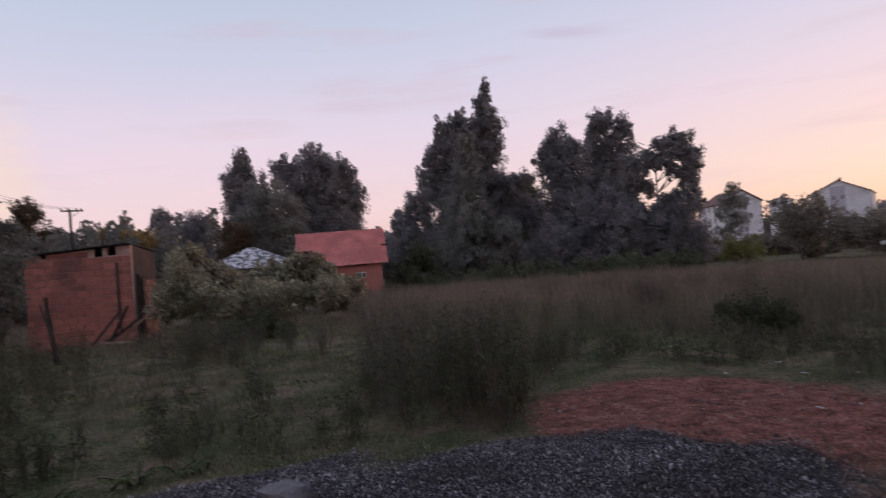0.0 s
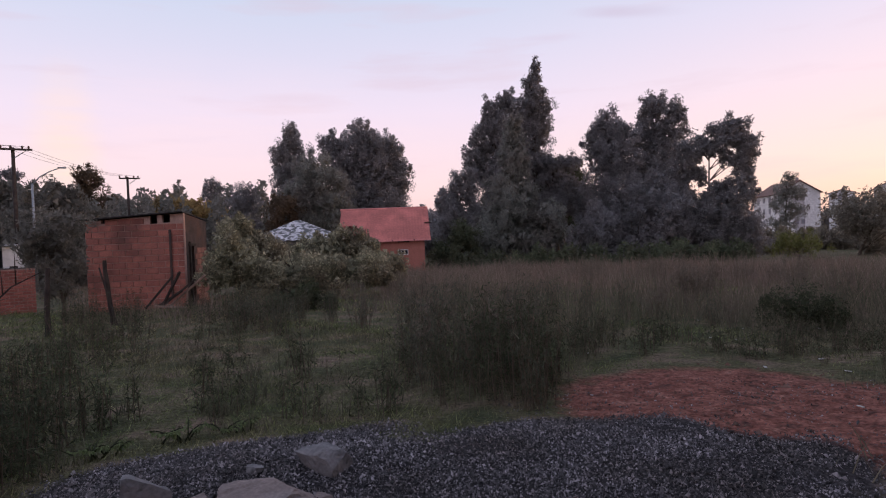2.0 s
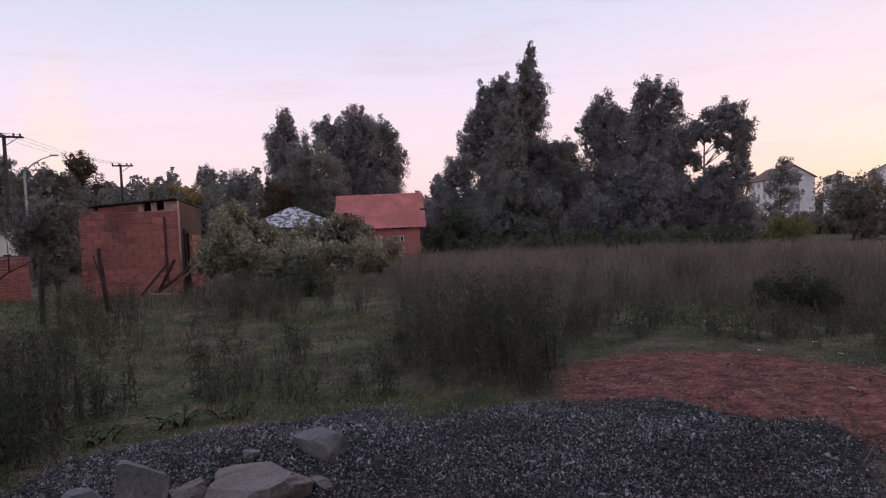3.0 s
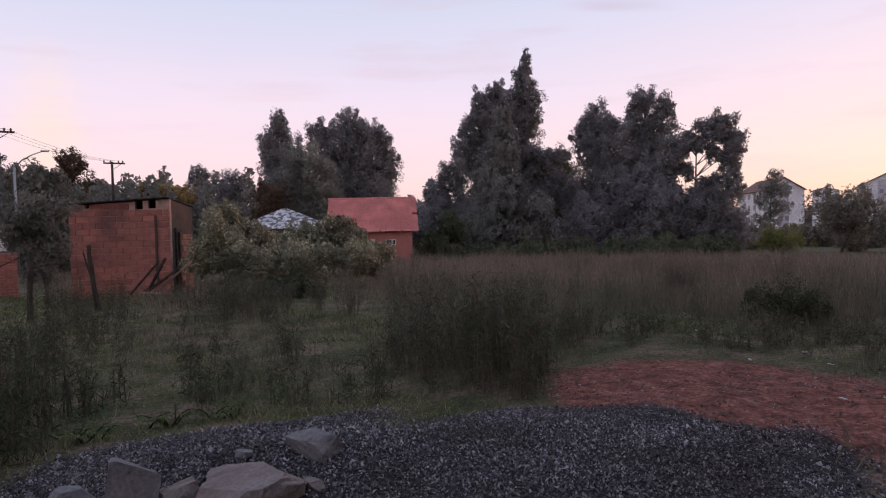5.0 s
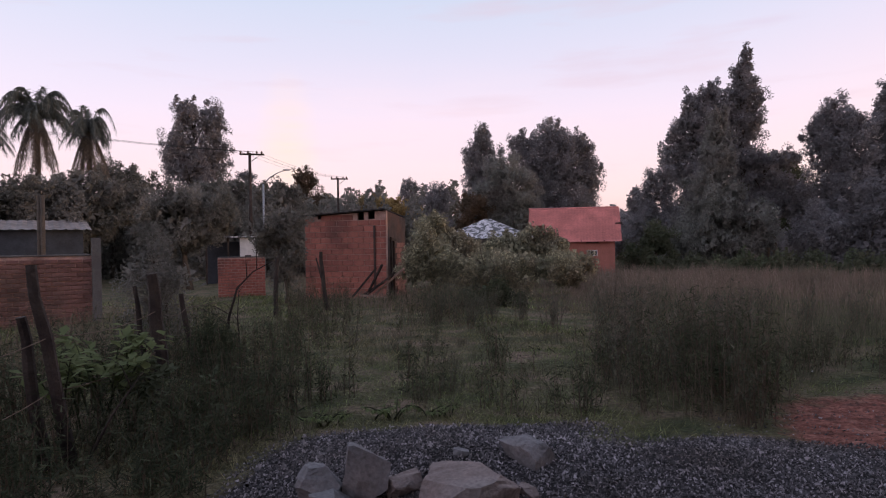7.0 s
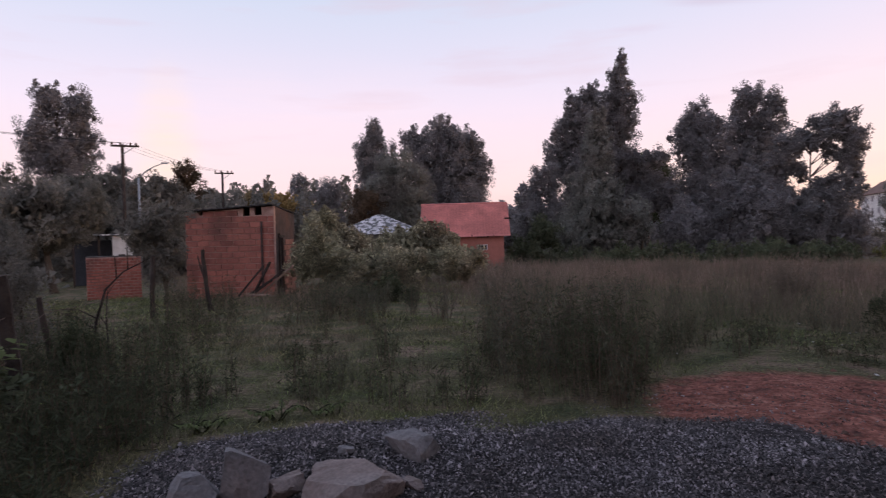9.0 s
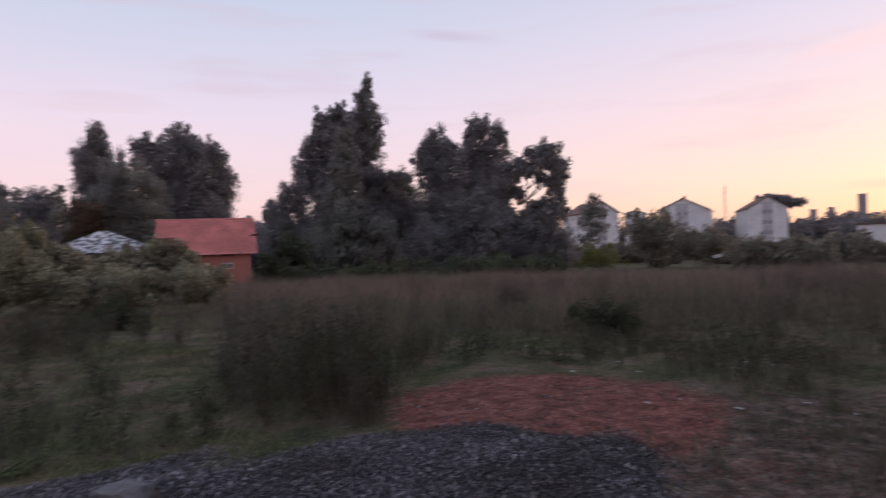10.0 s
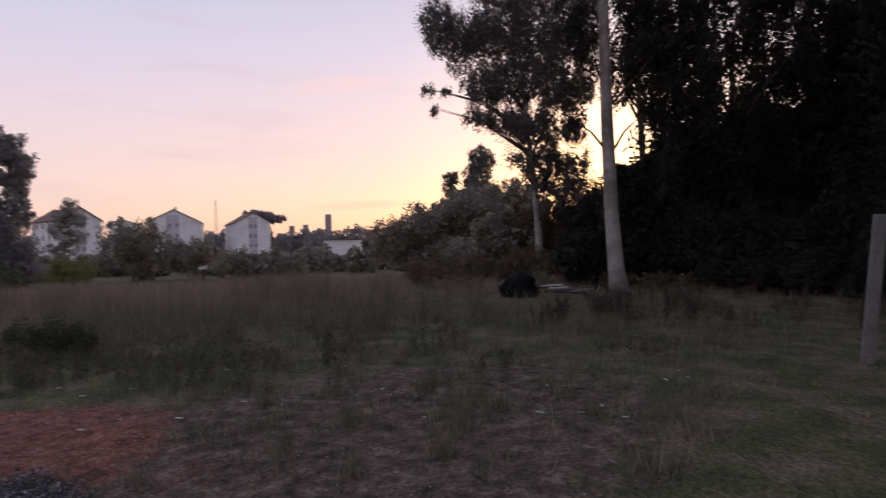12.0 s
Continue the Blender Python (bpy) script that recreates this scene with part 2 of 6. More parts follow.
M = dict(
    bark=material("eucalyptus_bark", (0.34, 0.30, 0.275), scale=1.6, vary=0.3, second=(0.17, 0.135, 0.115), bump=0.6, bump_scale=9, stain=(0.12, 0.10, 0.085), stain_at=(0.58, 0.72), stain_scale=1.3),
    dark_bark=material("dark_bark", (0.11, 0.085, 0.065), scale=2, bump=0.6, bump_scale=12),
    # far leaves: distance haze put into the colour, paler and more mauve
    euc=leaf_mat("hazed_eucalyptus_leaf", (0.290, 0.275, 0.275), (0.322, 0.294, 0.290), 0.14),
    euc_dark=leaf_mat("hazed_dark_leaf", (0.280, 0.265, 0.268), (0.308, 0.282, 0.280), 0.14),
    # near-black copy of the leaf tone: the wood's backlit shade put into colour
    shaded_wood_leaf=leaf_mat("shaded_wood_leaf", (0.046, 0.043, 0.035), (0.058, 0.050, 0.040)),
    # darker copy of the eucalyptus leaf: sunset backlight's shade put into colour
    shaded_hanging_leaf=leaf_mat("shaded_hanging_leaf", (0.175, 0.158, 0.150), (0.20, 0.170, 0.158)),
    olive_leaf=leaf_mat("olive_leaf", (0.305, 0.272, 0.222), (0.275, 0.235, 0.190), 0.35),
    row_leaf=leaf_mat("row_leaf", (0.232, 0.216, 0.190), (0.205, 0.196, 0.168), 0.2),
    grey_leaf=leaf_mat("grey_green_leaf", (0.270, 0.268, 0.238), (0.285, 0.258, 0.230), 0.16),
    green_leaf=leaf_mat("green_leaf", (0.140, 0.155, 0.095), (0.13, 0.13, 0.09)),
    fresh_leaf=leaf_mat("fresh_leaf", (0.225, 0.265, 0.125), (0.17, 0.21, 0.095)),
    lime_leaf=leaf_mat("lime_leaf", (0.225, 0.225, 0.085), (0.17, 0.18, 0.07)),
    yellow_leaf=leaf_mat("yellow_flower_leaf", (0.46, 0.32, 0.14), (0.28, 0.215, 0.12)),
    brown_leaf=leaf_mat("brown_leaf", (0.165, 0.115, 0.080), (0.12, 0.098, 0.072)),
    palm_leaf=leaf_mat("palm_leaf", (0.175, 0.185, 0.165)),
    dead_palm=leaf_mat("dead_palm_leaf", (0.20, 0.165, 0.135)),
    shrub_leaf=leaf_mat("shrub_leaf", (0.40, 0.375, 0.26), (0.32, 0.26, 0.185), 0.55),
    dry_turf=leaf_mat("dry_turf_blade", (0.185, 0.140, 0.102), (0.160, 0.142, 0.092), 0.9),
    grass=leaf_mat("grass_blade", (0.205, 0.232, 0.098), (0.26, 0.205, 0.122), 0.8),
    tall_grass=leaf_mat("tall_grass_blade", (0.270, 0.208, 0.165), (0.325, 0.236, 0.195), 0.3),
    green_grass=leaf_mat("green_grass_blade", (0.175, 0.168, 0.112), (0.215, 0.180, 0.132), 0.35),
    weed=leaf_mat("weed_leaf", (0.092, 0.105, 0.062), (0.125, 0.108, 0.072), 0.5),
    fence_weed=leaf_mat("fence_weed_leaf", (0.088, 0.100, 0.062), (0.10, 0.092, 0.062), 0.5),
    dark_weed=leaf_mat("dark_weed_leaf", (0.150, 0.152, 0.108), (0.180, 0.155, 0.120), 0.45),
    brown_weed=leaf_mat("brown_weed_leaf", (0.235, 0.195, 0.155), (0.20, 0.175, 0.135), 0.35),
    dry_stem=leaf_mat("dry_stem", (0.20, 0.150, 0.115)),
    gravel=material("basalt_gravel", (0.185, 0.160, 0.166), rough=0.55, vary=0.3, scale=3, second=(0.125, 0.10, 0.095), bump=0.2, island=1.12),
    rock=material("basalt_rock", (0.20, 0.190, 0.196), rough=0.85, vary=0.22, scale=5, second=(0.21, 0.185, 0.182), bump=0.7, bump_scale=28),
    pink_rock=material("pinkish_rock", (0.25, 0.195, 0.180), rough=0.85, vary=0.22, scale=5, second=(0.26, 0.22, 0.21), bump=0.7, bump_scale=28),
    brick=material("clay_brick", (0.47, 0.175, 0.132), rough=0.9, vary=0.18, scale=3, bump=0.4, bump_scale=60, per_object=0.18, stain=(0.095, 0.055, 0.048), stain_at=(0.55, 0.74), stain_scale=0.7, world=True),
    # old brick of the garden wall, and shaded tone of the shed's side
    old_or_shaded_brick=material("old_or_shaded_brick", (0.265, 0.130, 0.110), rough=0.9, vary=0.2, scale=3, second=(0.25, 0.125, 0.105), bump=0.4, bump_scale=60, per_object=0.3, stain=(0.12, 0.085, 0.068), stain_at=(0.56, 0.76), stain_scale=0.6, world=True),
    mortar=material("mortar", (0.54, 0.34, 0.28), rough=0.95, vary=0.2, scale=6, stain=(0.14, 0.085, 0.07), stain_at=(0.56, 0.72), stain_scale=0.75, world=True),
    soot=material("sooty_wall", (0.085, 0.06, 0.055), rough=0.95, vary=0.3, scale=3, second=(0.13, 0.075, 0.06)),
    concrete=material("concrete", (0.17, 0.158, 0.15), rough=0.9, vary=0.2, scale=3, stain=(0.10, 0.09, 0.085), bump=0.4),
    old_wood=material("weathered_wood", (0.046, 0.033, 0.029), rough=0.9, vary=0.35, scale=8, second=(0.072, 0.054, 0.045), bump=0.8, bump_scale=30),
    pale_wood=material("pale_wood", (0.36, 0.25, 0.20), rough=0.9, vary=0.3, scale=8),
    roof_tile=material("red_roof_tile", (0.70, 0.245, 0.215), rough=0.75, vary=0.18, scale=1.2, second=(0.60, 0.21, 0.185), island=0.14, bump=0.3),
    house_wall=material("house_brick_wall", (0.47, 0.180, 0.140), rough=0.9, vary=0.12, scale=2, bump=0.4, bump_scale=12),
    # dark spots: peeling, plus leaves that overlap the roof from the camera
    sheet=material("fibre_cement_sheet", (0.62, 0.60, 0.62), rough=0.85, vary=0.2, scale=1.5, stain=(0.14, 0.14, 0.14), stain_at=(0.46, 0.54), stain_scale=3.2),
    old_sheet=material("weathered_sheet", (0.29, 0.25, 0.235), rough=0.9, vary=0.25, scale=0.8, stain=(0.20, 0.17, 0.16), stain_at=(0.5, 0.62), stain_scale=1.4),
    dark_sheet=material("dark_roof_sheet", (0.06, 0.055, 0.055), rough=0.9, vary=0.3, scale=3),
    white=material("white_paint", (0.74, 0.72, 0.72), rough=0.8, vary=0.07, scale=0.3, stain=(0.52, 0.50, 0.49), stain_at=(0.52, 0.8), stain_scale=0.25, bump=0),
    far_glass=material("hazy_glass", (0.26, 0.25, 0.28), rough=0.4, vary=0.1, scale=1, bump=0),
    grey_panel=material("grey_render", (0.50, 0.48, 0.50), rough=0.85, vary=0.1, scale=0.3, bump=0),
    apt_roof=material("apartment_roof", (0.20, 0.12, 0.10), rough=0.9, vary=0.2, scale=0.5, bump=0),
    far_wall=material("far_wall", (0.34, 0.28, 0.29), rough=0.9, vary=0.12, scale=0.1, bump=0),
    glass=material("dark_glass", (0.03, 0.032, 0.038), rough=0.12, vary=0.1, scale=1, bump=0, spec=0.6),
    metal=material("galvanised_metal", (0.35, 0.35, 0.36), rough=0.5, vary=0.15, scale=3, metal=0.8, bump=0),
    rust=material("rusty_wire", (0.16, 0.11, 0.085), rough=0.8, vary=0.3, scale=9, bump=0),
    cable=material("cable_rubber", (0.06, 0.06, 0.065), rough=0.6, vary=0.1, bump=0),
    ceramic=material("ceramic", (0.12, 0.07, 0.055), rough=0.35, vary=0.1, bump=0),
    black_plastic=material("black_plastic", (0.004, 0.004, 0.0045), spec=0.08, rough=0.6, vary=0.2, scale=5, bump=0.4, bump_scale=15),
    litter=material("pale_litter", (0.55, 0.53, 0.51), rough=0.6, vary=0.1, scale=5, bump=0),
    clod=material("red_clod", (0.20, 0.080, 0.058), rough=0.95, vary=0.3, scale=2, second=(0.15, 0.085, 0.065), bump=0.4, island=0.4),
    tarp=material("dark_tarp", (0.055, 0.06, 0.07), rough=0.7, vary=0.25, scale=2, bump=0.2),
)

# ---- mesh helpers ----
RNG = np.random.default_rng(7)


def mesh_of(name, verts, faces, mat, smooth=False):
    """One mesh from arrays; faces all have the same number of corners."""
    me = bpy.data.meshes.new(name)
    verts, faces = np.asarray(verts, np.float32), np.asarray(faces, np.int32)
    k = faces.shape[1]
    me.vertices.add(len(verts))
    me.vertices.foreach_set("co", verts.ravel())
    me.loops.add(faces.size)
    me.loops.foreach_set("vertex_index", faces.ravel())
    me.polygons.add(len(faces))
    me.polygons.foreach_set("loop_start", np.arange(0, faces.size, k, dtype=np.int32))
    me.update(calc_edges=True)
    if smooth:
        me.polygons.foreach_set("use_smooth", np.ones(len(faces), bool))
    me.materials.append(mat)
    return me


def part_np(name, verts, faces, mat, parent, label="", smooth=False):
    ob = new(name, mesh_of(name, verts, faces, mat, smooth))
    ob.parent = parent
    return tagged(ob, label)


def part(name, bm, mat, parent=None, label="", smooth=False):
    me = bpy.data.meshes.new(name)
    bm.to_mesh(me)
    bm.free()
    me.materials.append(mat)
    if smooth:
        for p in me.polygons:
            p.use_smooth = True
    ob = new(name, me)
    if parent:
        ob.parent = parent
    return tagged(ob, label)


def thing(name, m, label, category, group="", kind=""):
    e = new(name)
    e.empty_display_size = 0.2
    e.matrix_basis = m
    return tagged(e, label, category, group, kind)


def add_box(bm, size, at=(0, 0, 0), turn=None, bevel=0.0):
    m = Matrix.Translation(at) @ (turn.to_4x4() if turn else Matrix()) @ Matrix.Diagonal((*size, 1))
    r = bmesh.ops.create_cube(bm, size=1.0, matrix=m)
    if bevel:
        es = {e for v in r["verts"] for e in v.link_edges}
        bmesh.ops.bevel(bm, geom=list(es), offset=bevel, segments=1, affect="EDGES")
    return r["verts"]


def box_part(name, size, at, mat, parent, label="", bevel=0.01, turn=None):
    bm = bmesh.new()
    add_box(bm, size, at, turn, bevel)
    return part(name, bm, mat, parent, label)


def tube(path, radii, sides=7):
    """Arrays of a tapered tube along points."""
    path = [Vector(p) for p in path]
    V, F = [], []
    for i, p in enumerate(path):
        d = (path[min(i + 1, len(path) - 1)] - path[max(i - 1, 0)]).normalized()
        a = d.cross(Vector((0.31, 0.95, 0.05))).normalized()
        b = d.cross(a)
        for k in range(sides):
            w = 2 * math.pi * k / sides
            V.append(p + (a * math.cos(w) + b * math.sin(w)) * radii[i])
    for i in range(len(path) - 1):
        for k in range(sides):
            F.append((i * sides + k, i * sides + (k + 1) % sides, (i + 1) * sides + (k + 1) % sides, (i + 1) * sides + k))
    n = len(path) - 1
    top = len(V)
    V += [path[0], path[-1]]
    for k in range(sides):
        F.append((top, (k + 1) % sides, k, top))
        F.append((n * sides + k, n * sides + (k + 1) % sides, top + 1, top + 1))
    return np.array([tuple(v) for v in V]), F


def tubes(list_of_tubes):
    V, F, o = [], [], 0
    for v, f in list_of_tubes:
        V.append(v)
        F += [tuple(i + o for i in q) for q in f]
        o += len(v)
    return np.concatenate(V), F


def part_tubes(name, ts, mat, parent, label="", smooth=True):
    v, f = tubes(ts)
    me = bpy.data.meshes.new(name)
    me.from_pydata([tuple(map(float, p)) for p in v], [], [tuple(dict.fromkeys(q)) for q in f])
    me.materials.append(mat)
    if smooth:
        me.polygons.foreach_set("use_smooth", [True] * len(me.polygons))
    ob = new(name, me)
    ob.parent = parent
    return tagged(ob, label)


def unit(n):
    v = RNG.normal(size=(n, 3))
    return v / np.linalg.norm(v, axis=1, keepdims=True)


def leaf_quads(points, length, width, hang=0.0):
    """A lens-shaped leaf at each point, turned at random, drooping by hang."""
    n = len(points)
    d = unit(n)
    d[:, 2] -= hang
    d /= np.linalg.norm(d, axis=1, keepdims=True)
    s = np.cross(d, unit(n))
    s /= np.linalg.norm(s, axis=1, keepdims=True) + 1e-9
    ln = (length * RNG.uniform(0.6, 1.4, n))[:, None]
    wd = (width * RNG.uniform(0.6, 1.4, n))[:, None]
    V = np.stack([points - d * ln * 0.5 + s * wd * 0.5, points - d * ln * 0.5 - s * wd * 0.5, points + d * ln * 0.5], 1)
    return V.reshape(-1, 3), np.arange(3 * n).reshape(-1, 3)


def crown(blobs, density, size, hang, clump=0.30, depth=0.9, core=0.35, wisp=False):
    """Leaves in many small drooping sprays over ellipsoids (x, z, rx, rz), with broader leaves inside that close the crown."""
    fine, deep = [], []
    for x, z, rx, rz in blobs:
        vol = rx * rz
        k = max(8, int(19.0 * vol ** 0.7))
        away = unit(k)
        c = away * RNG.uniform(0.50, 1.12, k)[:, None] * (rx, rx * depth, rz) + (x, 0, z)
        n = int(4.0 * density * vol / k) + 4
        spray = 0.40 * vol ** 0.26 * RNG.uniform(0.45, 1.30, k) * clump / 0.30
        off = unit(k * n).reshape(k, n, 3) * (RNG.random((k, n)) ** (0.85 if wisp else 0.45) * spray[:, None])[..., None] * ((1.15, 1.15, 1.9) if wisp else (0.95, 0.95, 1.15))
        off[..., 2] -= 0.35 * np.abs(off[..., 0] * away[:, None, 0] + off[..., 1] * away[:, None, 1])
        fine.append((c[:, None, :] + off).reshape(-1, 3))
        m = int(density * vol * core)
        deep.append(unit(m) * (RNG.random(m) ** 0.4 * 0.80)[:, None] * (rx, rx * depth, rz) + (x, 0, z))
    v, f = leaf_quads(np.concatenate(fine), size[0] * 0.80, size[1] * 0.72, hang)
    v2, f2 = leaf_quads(np.concatenate(deep), size[0] * 1.5, size[0] * 1.0, hang)
    return np.concatenate([v, v2]), np.concatenate([f, f2 + len(v)])


def slope(x, y):
    """Height of the bare land: level near by, falling gently with distance."""
    r = math.hypot(x, y)
    return -0.022 * max(0.0, min(r, 80) - 7) + 0.05 * math.sin(x * 0.31 + 1) * math.cos(y * 0.27) * min(1.0, r / 15)


def tree(name, at, yaw, blobs, leaf, label, category="tree", bark="dark_bark", density=262, size=(0.33, 0.15), trunk_r=0.25, hang=0.25, limbs=True, clump=0.30, lean=0.0, group="", fill=0.35):
    z0 = slope(*at)
    e = thing(name, pose(at[0], at[1], z0, 0, 0, yaw), label, category, group)
    blobs = [(x, z - z0, rx, rz) for x, z, rx, rz in blobs]
    top = max(z for _, z, _, _ in blobs)
    tx = sum(x * rx * rz for x, z, rx, rz in blobs) / sum(rx * rz for _, _, rx, rz in blobs)
    ts = []
    if limbs:
        spine = [Vector((lean * f + (tx - lean) * f * f * 0.7 + 0.15 * math.sin(5 * f + at[0]), 0.12 * math.sin(4 * f + at[1]), (top + 0.2) * f - 0.15)) for f in (0, 0.2, 0.4, 0.6, 0.8, 1.0)]
        ts.append(tube(spine, [trunk_r * (1.25 - 1.1 * f) for f in (0, 0.25, 0.42, 0.6, 0.8, 1.0)]))
        for x, z, rx, rz in blobs:
            f = max(0.12, min(0.85, (z - rz) / max(top, 0.5)))
            i = min(4, int(f * 5))
            s = spine[i].lerp(spine[i + 1], f * 5 - i)
            for k in range(3):
                q = Vector((x + RNG.uniform(-0.6, 0.6) * rx, RNG.uniform(-0.5, 0.5) * rx, z + RNG.uniform(-0.3, 0.6) * rz))
                mid = s.lerp(q, 0.5) + Vector((0, 0, 0.12 * (q - s).length))
                ts.append(tube([s, mid, q], [trunk_r * 0.38, trunk_r * 0.22, trunk_r * 0.06], 5))
        part_tubes("trunk", ts, M[bark], e)
    v, f = crown(blobs, density, size, hang, clump, core=fill)
    part_np("crown", v, f, M[leaf], e)
    return e


# ---- ground, heap of gravel, bare red earth ----


def heap(x, y):
    """Extra height of the gravel heaps, and how thickly gravel covers the place (0 to 1)."""
    a = np.exp(-(((x + 1.7) / 1.3) ** 2 + ((y - 3.75) / 1.0) ** 2))
    b = np.exp(-(((x - 0.9) / 1.4) ** 2 + ((y - 4.6) / 0.95) ** 2))
    h = 0.24 * a + 0.14 * b
    wide = np.exp(-(((x + 1.65) / 1.35) ** 2 + ((y - 3.3) / 1.28) ** 2)) + np.exp(-(((x - 0.8) / 1.7) ** 2 + ((y - 3.95) / 1.3) ** 2)) + 0.9 * np.exp(-(((x - 0.1) / 2.3) ** 2 + ((y - 2.0) / 1.6) ** 2))
    wide = wide - 0.16 * (np.sin(2.1 * x + 0.8 * y) * np.sin(2.7 * y - 1.1 * x + 2) + 0.5 * np.sin(5.2 * x - 3.1 * y))
    # earth shows through between the two heaps and where they thin out
    thin = 0.40 * np.exp(-(((x + 0.45) / 0.42) ** 2 + ((y - 4.35) / 0.42) ** 2)) + 0.5 * np.exp(-(((x - 2.4) / 0.8) ** 2 + ((y - 3.4) / 1.1) ** 2))
    return h, np.clip((wide - 0.38) / 0.3, 0, 1) * (1 - thin)


def lumps(x, y):
    """Small unevenness of the earth."""
    return (0.035 * np.sin(1.9 * x + 0.7 * y) * np.cos(1.3 * y - 0.8 * x) + 0.02 * np.sin(4.3 * x - 2.2 * y + 1) * np.sin(3.7 * y + 1.4 * x)) * np.clip((np.hypot(x, y) - 1) / 5, 0.3, 1)


def land(x, y):
    x, y = np.asarray(x, float), np.asarray(y, float)
    r = np.hypot(x, y)
    z = -0.022 * np.clip(np.minimum(r, 80) - 7, 0, None) + 0.05 * np.sin(x * 0.31 + 1) * np.cos(y * 0.27) * np.minimum(1, r / 15)
    return z + heap(x, y)[0] + lumps(x, y)


def red_earth(x, y):
    """How bare and red the earth is (0 to 1)."""
    d = ((x - 2.25 - 0.06 * (y - 6)) / 1.72) ** 2 + ((y - 5.75) / 1.75) ** 2
    near = ((x - 2.7) / 1.15) ** 2 + ((y - 4.0) / 2.1) ** 2
    s = ((x - 4.8) / 3.4) ** 2 + ((y - 3.2) / 2.4) ** 2
    return np.clip(1.35 - np.minimum(d, 1.02 + 0.30 * near), 0, 1), np.clip(1.3 - s, 0, 1)


def ground_material():
    m = bpy.data.materials.new("field_earth")
    m.use_nodes = True
    nt = m.node_tree
    N, L = nt.nodes.new, nt.links.new
    b = nt.nodes["Principled BSDF"]
    b.inputs["Roughness"].default_value = 0.95
    b.inputs["Specular IOR Level"].default_value = 0.15
    tc = N("ShaderNodeTexCoord")

    def noise_tex(s, d=6):
        n = N("ShaderNodeTexNoise")
        n.inputs["Scale"].default_value, n.inputs["Detail"].default_value = s, d
        L(tc.outputs["Object"], n.inputs["Vector"])
        return n.outputs["Fac"]

    def ramp(fac, stops):
        n = N("ShaderNodeValToRGB")
        e = n.color_ramp.elements
        while len(e) < len(stops):
            e.new(0.5)
        for el, (p, c) in zip(e, stops):
            el.position, el.color = p, (*c, 1)
        L(fac, n.inputs[0])
        return n.outputs[0]

    def mixed(fac, a, c, mode="MIX"):
        n = N("ShaderNodeMix")
        n.data_type, n.blend_type = "RGBA", mode
        if isinstance(fac, float):
            n.inputs[0].default_value = fac
        else:
            L(fac, n.inputs[0])
        L(a, n.inputs[6])
        L(c, n.inputs[7])
        return n.outputs[2]

    def masked(attr, amount):
        a = N("ShaderNodeAttribute")
        a.attribute_name = attr
        n1 = N("ShaderNodeMath")
        n1.operation = "MULTIPLY_ADD"
        L(noise_tex(3.0), n1.inputs[0])
        n1.inputs[1].default_value = amount
        n1.inputs[2].default_value = -amount / 2
        n2 = N("ShaderNodeMath")
        n2.operation = "ADD"
        L(a.outputs["Fac"], n2.inputs[0])
        L(n1.outputs[0], n2.inputs[1])
        return ramp(n2.outputs[0], [(0.32, (0, 0, 0)), (0.62, (1, 1, 1))])

    turf = ramp(noise_tex(1.6), [(0.34, (0.066, 0.074, 0.036)), (0.50, (0.122, 0.110, 0.060)), (0.68, (0.215, 0.152, 0.112))])
    red = ramp(noise_tex(5.5, 8), [(0.28, (0.105, 0.050, 0.042)), (0.46, (0.235, 0.088, 0.066)), (0.62, (0.31, 0.128, 0.098)), (0.8, (0.40, 0.215, 0.172))])
    brown = ramp(noise_tex(5.0), [(0.32, (0.062, 0.046, 0.036)), (0.50, (0.138, 0.096, 0.074)), (0.70, (0.245, 0.168, 0.135))])
    grit = ramp(noise_tex(20.0), [(0.3, (0.022, 0.019, 0.021)), (0.7, (0.060, 0.052, 0.054))])
    col = mixed(masked("brown", 1.7), turf, brown)
    col = mixed(masked("red", 0.8), col, red)
    col = mixed(masked("gravel", 0.4), col, grit)
    fine = ramp(noise_tex(26.0, 6), [(0.25, (0.40, 0.40, 0.40)), (0.5, (0.95, 0.95, 0.95)), (0.75, (1.6, 1.6, 1.6))])
    L(mixed(1.0, col, fine, "MULTIPLY"), b.inputs["Base Color"])
    bn = N("ShaderNodeBump")
    bn.inputs["Strength"].default_value, bn.inputs["Distance"].default_value = 1.0, 0.12
    L(noise_tex(9.0, 8), bn.inputs["Height"])
    L(bn.outputs[0], b.inputs["Normal"])
    return m


